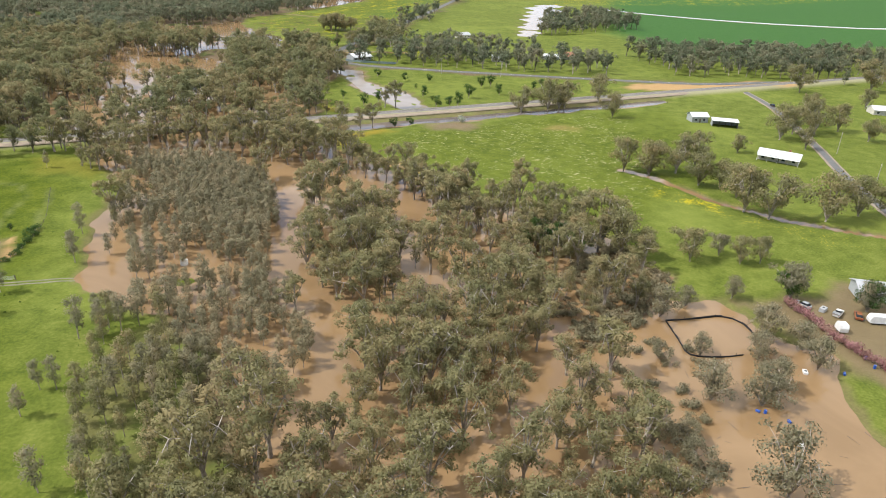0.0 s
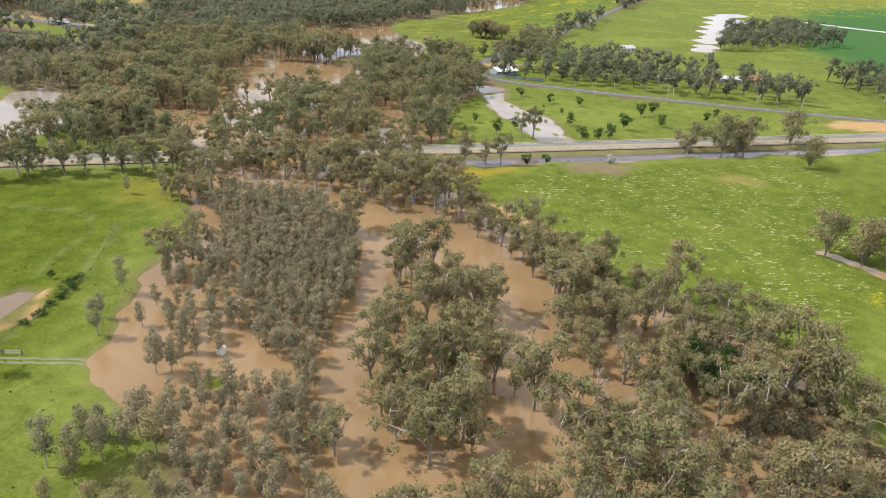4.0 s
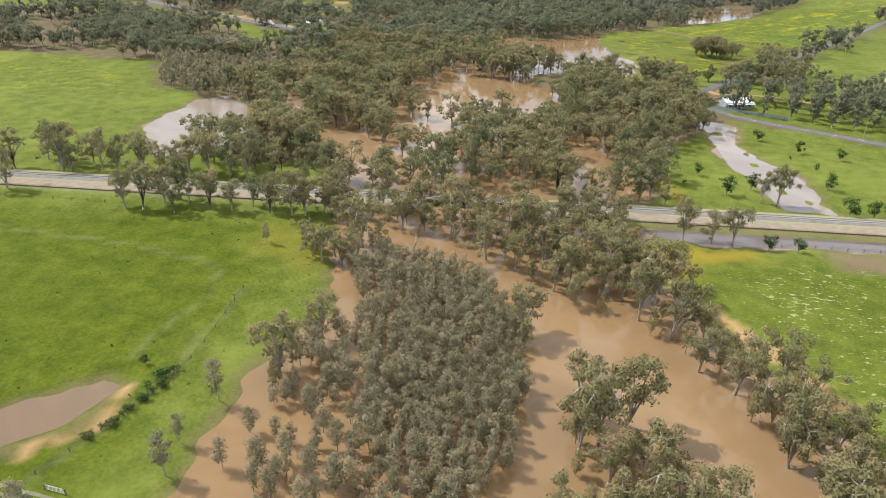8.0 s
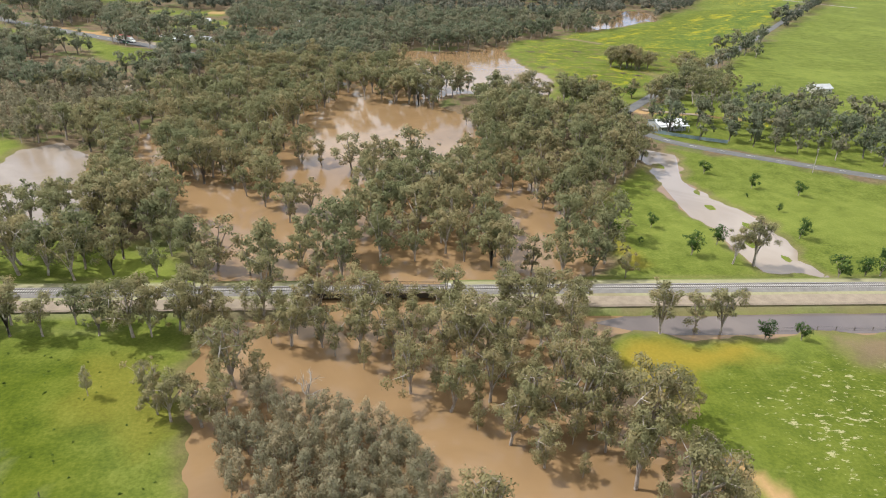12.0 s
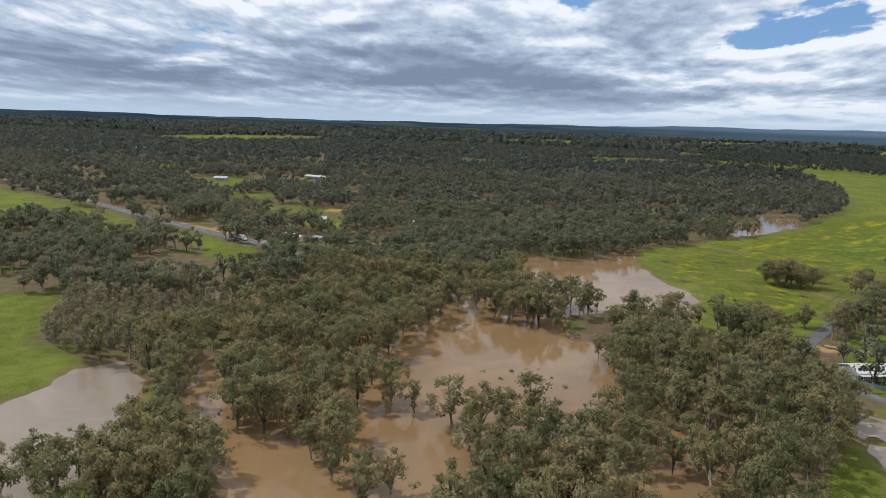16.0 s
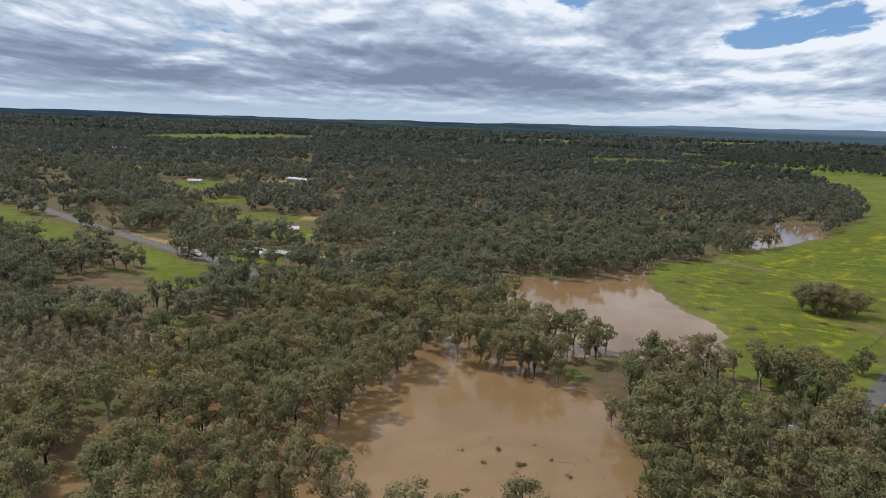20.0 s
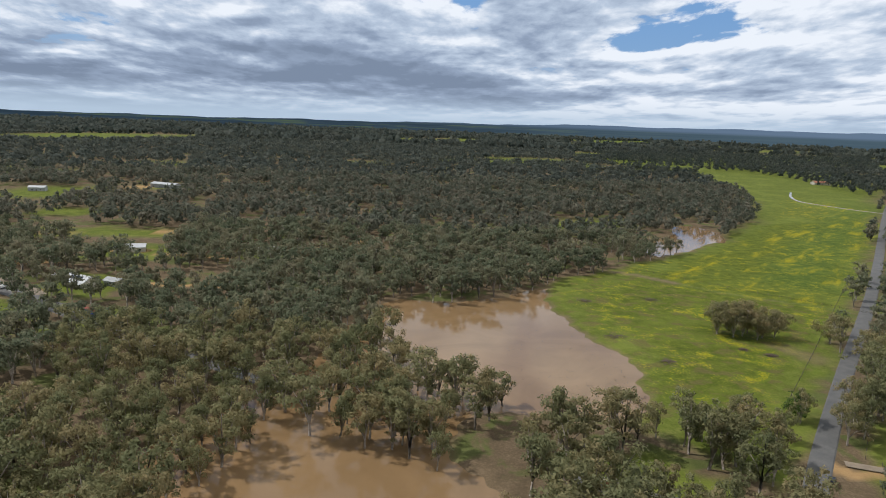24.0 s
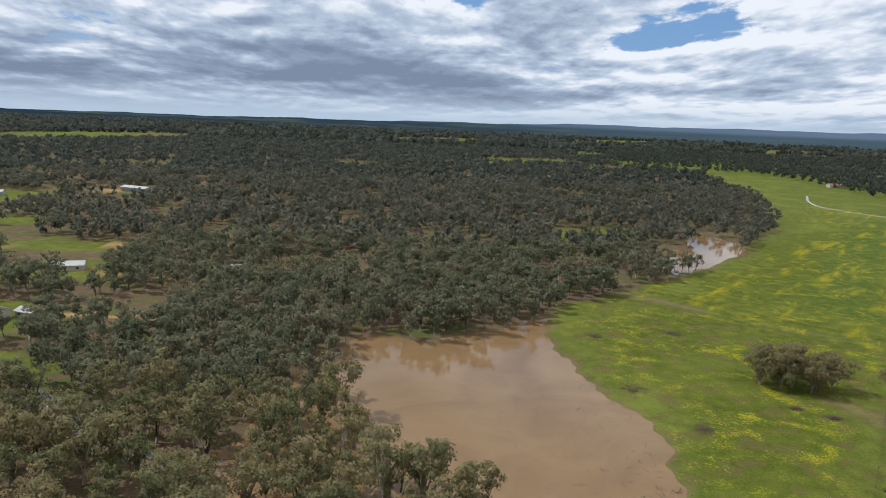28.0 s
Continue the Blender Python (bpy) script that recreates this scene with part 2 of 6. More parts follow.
    c = mixc(nt, at("ochre"), c, mixc(nt, n3, (0.17, 0.14, 0.016), (0.30, 0.22, 0.035)))
    c = mixc(nt, at("track"), c, mixc(nt, n3, (0.20, 0.20, 0.10), (0.34, 0.31, 0.20)))
    c = mixc(nt, at("mud"), c, mixc(nt, mixed, (0.12, 0.088, 0.050), (0.21, 0.150, 0.088)))
    c = mixc(nt, at("bare"), c, mixc(nt, mixed, (0.25, 0.155, 0.068), (0.46, 0.30, 0.145)))
    rough = fmath(nt, "SUBTRACT", 0.92, fmath(nt, "MULTIPLY", at("mud"), 0.35))
    b = node(nt, "ShaderNodeBump", {"Strength": 0.6, "Distance": 0.5, "Height": mixed}).outputs[0]
    p = node(nt, "ShaderNodeBsdfPrincipled", {"Base Color": c, "Roughness": rough, "Specular IOR Level": 0.08, "Normal": b})
    link(nt, p.outputs[0], out.inputs[0])
    return m


def water_material(name, silt, dark, rough=0.08):
    m, nt, out = material(name)
    co = node(nt, "ShaderNodeNewGeometry").outputs["Position"]
    n1, n2 = noise_at(nt, co, 0.035, 5.0, 0.55, 1.2), noise_at(nt, co, 0.9, 3.0)
    col = mixc(nt, smooth(nt, n1, 0.3, 0.7), dark, silt)
    b = node(nt, "ShaderNodeBump", {"Strength": 0.06, "Distance": 0.2, "Height": n2}).outputs[0]
    p = node(nt, "ShaderNodeBsdfPrincipled", {"Base Color": col, "Roughness": rough, "IOR": 1.33, "Normal": b})
    link(nt, p.outputs[0], out.inputs[0])
    return m


M_GROUND = ground_material()
M_WATER = water_material("silty_flood_water", (0.258, 0.165, 0.084), (0.212, 0.134, 0.066))
M_DAM = water_material("farm_dam_water", (0.205, 0.142, 0.090), (0.170, 0.118, 0.076), 0.12)
M_DITCH = water_material("grey_ditch_water", (0.150, 0.122, 0.108), (0.115, 0.094, 0.085), 0.12)
# grey of the reflected sky is mixed into this base colour
M_POND = water_material("shallow_water_sky_tint", (0.30, 0.250, 0.200), (0.25, 0.200, 0.155), 0.12)
M_ASPHALT = plain("asphalt", (0.135, 0.132, 0.125), (0.085, 0.085, 0.085), 0.25, 0.85)
M_GRAVEL = plain("gravel", (0.29, 0.235, 0.17), (0.19, 0.15, 0.11), 0.4, 0.95, bump=0.3)
M_BALLAST = plain("ballast", (0.235, 0.22, 0.20), (0.15, 0.14, 0.125), 0.7, 0.95, bump=0.4)
M_RAIL = plain("rail_steel", (0.32, 0.29, 0.27), None, 0.5, 0.4, 0.7)
M_SLEEPER = plain("concrete_sleeper", (0.42, 0.40, 0.37), None, 1.0, 0.9)
M_TIMBER = plain("old_timber", (0.16, 0.13, 0.10), None, 1.5, 0.9)
M_STEEL_DARK = plain("bridge_steel", (0.07, 0.065, 0.06), None, 1.0, 0.6, 0.4)
M_CONCRETE = plain("concrete", (0.45, 0.43, 0.40), None, 0.8, 0.85)
M_ROOF = plain("white_steel_roof", (0.60, 0.61, 0.61), (0.46, 0.47, 0.48), 0.3, 0.45, 0.0)
M_ROOF_GREY = plain("grey_steel_roof", (0.42, 0.43, 0.44), None, 0.3, 0.5)
M_ROOF_TILE = plain("terracotta_roof", (0.34, 0.15, 0.09), None, 0.8, 0.8)
M_WALL = plain("painted_wall", (0.62, 0.58, 0.50), None, 0.6, 0.8)
M_WALL_GREY = plain("corrugated_wall", (0.40, 0.42, 0.43), None, 0.6, 0.6)
M_GLASS = plain("window_glass", (0.03, 0.035, 0.04), None, 0.5, 0.08)
M_WHITE = plain("white_paint", (0.80, 0.80, 0.78), (0.62, 0.62, 0.60), 1.0, 0.4)
M_RED = plain("red_paint", (0.45, 0.04, 0.03), None, 1.0, 0.35)
M_BLUE = plain("blue_plastic", (0.02, 0.09, 0.40), None, 1.0, 0.4)
M_BLACK = plain("black_rubber", (0.025, 0.025, 0.026), None, 1.0, 0.8)
M_DARKCAR = plain("dark_car_paint", (0.035, 0.037, 0.042), None, 0.5, 0.25)
M_SILVER = plain("silver_car_paint", (0.45, 0.46, 0.47), None, 0.5, 0.3, 0.5)
M_LINE = plain("road_paint", (0.75, 0.74, 0.70), None, 1.0, 0.7)
M_MESHFENCE = plain("black_shade_cloth", (0.022, 0.022, 0.024), None, 2.0, 0.9)
M_DEBRIS = plain("driftwood", (0.13, 0.095, 0.065), (0.07, 0.05, 0.035), 2.0, 0.95)

# ---- plan: shores, fields, roads ----
FLOOD_SOUTH = [(-10, 305), (-4, 278), (0, 257), (-5, 241), (-9, 226), (-13, 205), (-14, 190), (-10, 178), (-3, 168), (8, 158), (13, 146), (13, 128),
               (15, 112), (11, 102), (2, 60), (-2, -80), (100, -80), (112, 25), (128, 52), (133, 68), (146, 80), (140, 90), (140, 102), (141, 112),
               (126, 118), (138, 128), (132, 142), (128, 150), (140, 158), (134, 172), (122, 186), (112, 200), (108, 222), (98, 240), (88, 262), (86, 285), (80, 305), (92, 311), (92, 321), (60, 333), (-8, 333)]
FLOOD_NORTH = [(-8, 330), (70, 330), (96, 340), (99, 372), (96, 402), (93, 430), (86, 452), (80, 470), (74, 500), (68, 516), (60, 524), (62, 548), (79, 554), (97, 544), (128, 560),
               (134, 590), (130, 620), (119, 665), (126, 716), (112, 712), (104, 694), (75, 680), (48, 686), (34, 664), (26, 640), (14, 590), (0, 560), (-14, 535), (-30, 505), (-60, 490), (-70, 470), (-66, 434), (-55, 408), (-40, 395), (-22, 362)]
LEFT_POND = [(-104, 372), (-112, 396), (-112, 422), (-110, 446), (-97, 456), (-84, 440), (-75, 415), (-62, 404), (-64, 384), (-74, 366), (-92, 362)]
DAM_1 = [(-60, 203), (-51, 214), (-38, 223), (-34, 222), (-39, 208), (-46, 203)]
DAM_2 = [(-72, 186), (-59, 187), (-51, 183), (-48, 176), (-48, 166), (-52, 160), (-70, 165)]
RIGHT_POOL = [(138, 452), (156, 448), (147, 414), (151, 399), (158, 374), (157, 338), (142, 340), (139, 366), (136, 382), (138, 419)]
DITCH = [(93, 308), (112, 308), (300, 309), (300, 316), (92, 318)]
DITCH_POOL = [(96, 308), (130, 307.5), (300, 308), (300, 317), (96, 318)]
RIVER_FAR = [(228, 820), (252, 834), (280, 864), (312, 898), (332, 955), (305, 968), (280, 918), (248, 884), (220, 852)]
RIVER_FAR_2 = [(325, 1220), (345, 1180), (350, 1105), (362, 1110), (362, 1185), (345, 1225)]
FAR_POOL = [(470, 1000), (490, 1040), (520, 1050), (500, 1010)]
WEST_POOL = [(-114, 546), (-84, 534), (-76, 548), (-104, 562)]
EAST_POND = [(539, 834), (580, 840), (530, 763), (470, 690), (372, 573), (360, 575), (425, 668)]
EAST_CUT = [(606, 776), (652, 699), (722, 625), (808, 573), (869, 550), (1100, 497), (1500, 410)]
WATERS = [FLOOD_SOUTH, FLOOD_NORTH, LEFT_POND, DAM_1, DAM_2, RIGHT_POOL, DITCH, RIVER_FAR, RIVER_FAR_2, WEST_POOL, EAST_POND]

# water with no trees in it: lines with a half width, and pools
OPEN_LINES = [([(0, 303), (21, 291), (38, 278), (50, 258), (55, 244), (52, 226)], 5.0),
              ([(52, 226), (47, 208), (41, 190), (38, 176), (37, 160), (39, 148), (47, 138), (61, 135), (69, 143), (68, 157)], 3.8),
              ([(56, 250), (64, 254), (72, 242), (80, 230), (85, 211), (86, 197), (82, 184), (78, 174), (82, 164), (88, 156)], 6.0),
              ([(38, 140), (37, 125), (32, 114), (23, 108), (12, 106)], 3.5),
              ([(78, 106), (71, 93), (60, 87), (45, 82), (40, 70)], 3.5),
              ([(12, 530), (20, 560), (16, 592)], 3.0),
              ([(66, 500), (72, 530), (88, 545), (110, 548), (126, 552)], 7.0),
              ([(-8, 182), (6, 178), (14, 182), (22, 178)], 4.5),
              ([(-66, 440), (-64, 470)], 4.0),
              ([(30, 336), (56, 341)], 3.0),
              ([(4, 366), (20, 384), (24, 400), (14, 418)], 3.0),
              ([(76, 372), (80, 350)], 2.0)]
YARD_POOL = [(100, 112), (119, 110), (113, 94), (127, 88), (135, 76), (130, 50), (115, 30), (75, 50), (88, 80), (92, 95)]
LAKE_1 = [(-8, 462), (-6, 486), (3, 512), (12, 532), (26, 532), (42, 522), (58, 510), (66, 490), (74, 466), (71, 447), (62, 431), (38, 424), (14, 428), (1, 442)]
LAKE_2 = [(34, 661), (48, 684), (75, 677), (104, 692), (126, 718), (119, 667), (132, 616), (128, 565), (97, 548), (80, 562), (60, 578), (39, 611)]
CHANNEL_3 = [(-59, 435), (-46, 410), (-21, 404), (-9, 383), (6, 362), (2, 352), (-18, 349), (-35, 393), (-57, 408), (-66, 434)]
ISLAND_POOL = [(46, 264), (62, 264), (77, 240), (90, 216), (88, 198), (76, 200), (70, 220), (62, 236), (54, 240)]
POOL_B = [(-8, 430), (10, 428), (20, 404), (12, 386), (-2, 402)]
POOL_C = [(62, 402), (82, 396), (86, 374), (80, 345), (72, 345), (70, 366), (66, 385)]
OPEN_POOLS = [POOL_B, POOL_C, ISLAND_POOL, YARD_POOL, LAKE_1, LAKE_2, CHANNEL_3, LEFT_POND, RIVER_FAR, RIVER_FAR_2, WEST_POOL]

# woods south of the railway; north of it all is wooded but the fields
WOOD_SOUTH = [(-16, 312), (-2, 296), (4, 270), (8, 256), (0, 240), (-4, 222), (-8, 206), (-6, 195), (2, 172), (6, 160), (-10, 148), (-13, 134), (-11, 104), (-12, 60), (0, -80), (90, -80),
              (86, 50), (84, 84), (96, 108), (122, 120), (132, 132), (136, 148), (138, 172), (128, 190), (115, 203), (111, 222), (99, 240), (88, 258), (83, 285), (78, 322), (-4, 322)]
# trees over grass on the south-west shore
SHORE_GROVE = [(-15, 157), (3, 158), (5, 146), (4, 128), (9, 112), (8, 98), (-2, 92), (-15, 96), (-16, 116), (-14, 138)]
FIELD_LEFT = [(-900, 560), (-300, 540), (-221, 532), (-176, 531), (-166, 518), (-142, 470), (-112, 450), (-84, 440), (-66, 418), (-58, 395), (-60, 365), (-28, 356), (-12, 332), (-900, 332)]
FIELD_RIGHT = [(100, 332), (102, 357), (105, 392), (128, 419), (150, 444), (160, 456), (229, 412), (316, 366), (420, 332)]
FIELD_LAKE = [(116, 548), (131, 616), (119, 667), (126, 718), (160, 750), (228, 808), (258, 836), (284, 866), (316, 896), (356, 962), (397, 1004), (520, 1250), (642, 1717), (560, 1900), (540, 2300), (800, 2500),
              (1000, 2300), (900, 1500), (640, 1160), (335, 755), (214, 598), (165, 532), (146, 508)]
FIELD_EAST = [(178, 522), (226, 586), (340, 740), (660, 1150), (900, 1450), (3000, 1900), (3000, 332), (420, 338), (316, 372), (232, 420), (160, 470), (158, 490)]
FIELD_HIGHWAY = [(-192, 694), (-205, 722), (-130, 665), (-103, 642), (-104, 610), (-121, 612), (-160, 650)]
FIELD_HIGHWAY_2 = [(-560, 715), (-363, 733), (-212, 692), (-210, 712), (-300, 780), (-388, 850), (-560, 940)]
CLEARINGS = [[(-360, 1030), (-290, 1018), (-250, 1062), (-296, 1130), (-350, 1120)], [(-262, 1140), (-200, 1126), (-180, 1170), (-250, 1184)], [(-880, 2100), (-700, 2180), (-680, 2290), (-880, 2240)],
             [(-80, 1670), (10, 1620), (24, 1710), (-70, 1790)], [(180, 920), (266, 962), (266, 1004), (176, 976)], [(-225, 826), (-160, 836), (-116, 836), (-112, 870), (-170, 876), (-222, 862)],
             [(-134, 684), (-92, 676), (-84, 716), (-130, 724)], [(-146, 766), (-100, 764), (-94, 806), (-140, 812)], [(230, 1240), (304, 1186), (322, 1232), (256, 1316)], [(92, 1440), (132, 1440), (136, 1500), (96, 1500)],
             [(96, 508), (120, 500), (136, 508), (118, 530), (100, 524)], [(-54, 770), (-20, 770), (-18, 804), (-54, 806)], [(-96, 622), (-62, 618), (-52, 646), (-86, 656)], [(-540, 1230), (-390, 1290), (-410, 1370), (-560, 1310)],
             [(-260, 930), (-215, 925), (-205, 960), (-255, 965)], [(20, 1010), (50, 1005), (54, 1036), (22, 1040)], [(-420, 1480), (-300, 1500), (-310, 1570), (-420, 1550)]]
FIELDS = [FIELD_LEFT, FIELD_RIGHT, FIELD_LAKE, FIELD_EAST, FIELD_HIGHWAY, FIELD_HIGHWAY_2, *CLEARINGS]

RAIL_Y = 327.5
BRIDGE = (14.0, 48.0)
UPPER_ROAD = [(430, 336), (367, 346), (316, 370), (241, 412), (200, 436), (165, 460), (152, 478), (140, 491), (111, 502), (91, 511)]
NORTH_ROAD = [(140, 491), (165, 526), (218, 595), (345, 757), (640, 1150), (900, 1480)]
WEST_ROAD = [(12, 567), (-25, 594), (-65, 624), (-90, 645), (-122, 670)]
HIGHWAY = [(-40, 606), (-122, 671), (-202, 728), (-272, 779), (-405, 884), (-640, 1060), (-900, 1240)]
FARM_ROAD = [(380, 328), (354, 277), (308, 213), (276, 172), (240, 120), (205, 75)]


def smooth_line(pts, step=4.0):
    """Catmull-Rom through pts, evenly enough spaced."""
    p = np.array(pts, float)
    p = np.vstack([2 * p[0] - p[1], p, 2 * p[-1] - p[-2]])
    out = []
    for i in range(1, len(p) - 2):
        n = max(2, int(np.linalg.norm(p[i + 1] - p[i]) / step))
        t = np.linspace(0, 1, n, endpoint=False)[:, None]
        out.append(0.5 * (2 * p[i] + (p[i + 1] - p[i - 1]) * t + (2 * p[i - 1] - 5 * p[i] + 4 * p[i + 1] - p[i + 2]) * t ** 2
                          + (3 * p[i] - p[i - 1] - 3 * p[i + 1] + p[i + 2]) * t ** 3))
    return np.vstack([*out, p[-2:-1]])


def line_distance(xy, pts):
    d = np.full(len(xy), 1e9)
    p = np.array(pts, float)
    for a, b in zip(p[:-1], p[1:]):
        ab = b - a
        t = np.clip(((xy - a) @ ab) / (ab @ ab), 0, 1)
        d = np.minimum(d, np.hypot(*(xy - a - t[:, None] * ab).T))
    return d


def area_distance(xy, poly):
    """Distance to a closed outline, negative within."""
    p = np.array(poly, float)
    d = line_distance(xy, np.vstack([p, p[:1]]))
    inside = np.zeros(len(xy), bool)
    for (x0, y0), (x1, y1) in zip(p, np.roll(p, -1, 0)):
        cross = (y0 > xy[:, 1]) != (y1 > xy[:, 1])
        with np.errstate(divide="ignore", invalid="ignore"):
            inside ^= cross & (xy[:, 0] < (x1 - x0) * (xy[:, 1] - y0) / (y1 - y0) + x0)
    return np.where(inside, -d, d)


def wander(xy, amount=1.0):
    """Moves points about, so that outlines read as natural edges."""
    x, y = xy[:, 0], xy[:, 1]
    dx = 1.6 * np.sin(0.11 * y + 1.3) + 1.1 * np.sin(0.29 * y + 0.17 * x) + 0.6 * np.sin(0.71 * y - 0.4 * x)
    dy = 1.6 * np.sin(0.12 * x + 0.4) + 1.1 * np.sin(0.31 * x - 0.15 * y + 2.0) + 0.6 * np.sin(0.66 * x + 0.5 * y)
    return xy + amount * np.stack([dx, dy], 1)


def nearest_area(xy, polys, amount=1.0):
    w = wander(xy, amount)
    return np.min([area_distance(w, p) for p in polys], axis=0)


def step01(v, lo, hi):
    t = np.clip((v - lo) / (hi - lo), 0, 1)
    return t * t * (3 - 2 * t)


CREEK = [(190, 214), (197, 198), (200, 174), (209, 150), (231, 126), (270, 95)]
ROADS = [(UPPER_ROAD, 3.4), (NORTH_ROAD, 3.0), (WEST_ROAD, 3.0), (HIGHWAY, 4.5), (FARM_ROAD, 2.2)]


def ground_height(xy):
    x, y = xy[:, 0], xy[:, 1]
    sd = nearest_area(xy, WATERS)
    lie = 0.55 + 0.15 * np.sin(0.05 * x + 0.03 * y) + 0.1 * np.sin(0.09 * y - 0.04 * x)
    z = -0.9 + (0.9 + lie) * step01(sd, -5.0, 5.0)
    # embankment of the railway, broken by the bridge
    bank = -1.5 + 3.4 * (1 - step01(np.abs(y - RAIL_Y + 1.5), 6.5, 11.0))
    bank = np.where((x > BRIDGE[0]) & (x < BRIDGE[1]), -1.5, bank)
    z = np.maximum(z, bank)
    for pts, half in ROADS:
        d = line_distance(xy, smooth_line(pts, 12.0))
        z = np.maximum(z, -1.2 + 1.95 * (1 - step01(d, half + 1.0, half + 5.0)))
    # earth banks of the two farm dams
    for pts in ([(-46, 200), (-38, 206), (-31, 223)], [(-47, 160), (-44, 170), (-46, 181), (-55, 189)]):
        d = line_distance(xy, pts)
        z = np.maximum(z, -1.2 + 2.5 * (1 - step01(d, 0.6, 5.0)))
    # a grassy hump left dry in the flood
    z = np.maximum(z, -1.2 + 1.7 * (1 - step01(np.hypot(x - 10.5, y - 176), 1.2, 5.5)))
    # grass left dry in the shallow pool
    for cx, cy, r in ((144, 432, 2.5), (151, 424, 1.5), (146, 388, 1.8), (152, 372, 2.2), (146, 358, 2.0), (152, 348, 1.5), (147, 402, 1.2)):
        z = np.maximum(z, -1.2 + 1.5 * (1 - step01(np.hypot(x - cx, (y - cy) * 0.6), r * 0.4, r + 3.0)))
    # a dark creek bed across the east paddock
    z = z - 0.9 * (1 - step01(line_distance(wander(xy, 0.4), CREEK), 0.8, 3.2))
    # far land rises very gently
    far = np.maximum(0, np.hypot(x, y - 300) - 1200)
    return z + far * 0.004


def graded(lo, hi, a, b, fine, growth=1.09):
    """Coordinates that are evenly spaced from a to b, and ever wider outside."""
    out = list(np.arange(a, b + fine, fine))
    s, v = fine, out[-1]
    while v < hi:
        s *= growth
        v += s
        out.append(v)
    s, v = fine, a
    while v > lo:
        s *= growth
        v -= s
        out.insert(0, v)
    return np.array(out)


def mesh_from(name, co, faces, mats, mat_index=None, smooth_faces=False, attrs=()):
    """A mesh from numpy arrays; faces of one size."""
    me = bpy.data.meshes.new(name)
    n, k = faces.shape
    me.vertices.add(len(co))
    me.vertices.foreach_set("co", np.asarray(co, np.float32).ravel())
    me.loops.add(n * k)
    me.loops.foreach_set("vertex_index", np.asarray(faces, np.int32).ravel())
    me.polygons.add(n)
    me.polygons.foreach_set("loop_start", np.arange(0, n * k, k, dtype=np.int32))
    if mat_index is not None:
        me.polygons.foreach_set("material_index", np.asarray(mat_index, np.int32))
    me.polygons.foreach_set("use_smooth", np.full(n, smooth_faces))
    for key, vals in dict(attrs).items():
        me.attributes.new(key, "FLOAT", "POINT").data.foreach_set("value", np.asarray(vals, np.float32))
    for m in mats:
        me.materials.append(m)
    me.update(calc_edges=True)
    return me


def north_wood(xy):
    """Signed: below zero in the woods north of the railway."""
    d = np.min([area_distance(wander(xy, 1.5), p) for p in FIELDS], axis=0)
    return np.where(xy[:, 1] > 336, -d, 1.0)


def plain_strips(xy):
    """Above zero: open fields between tree rows on the plain to the north-east."""
    x, y = xy[:, 0], xy[:, 1]
    s = np.sin(0.0105 * y + 0.0025 * x) + 0.6 * np.sin(0.0062 * x - 0.003 * y + 1.0) + 0.25 * np.sin(0.021 * x)
    return np.where((y > 1750) & (x > 0.21 * y + 60), s + 0.1, -1.0)


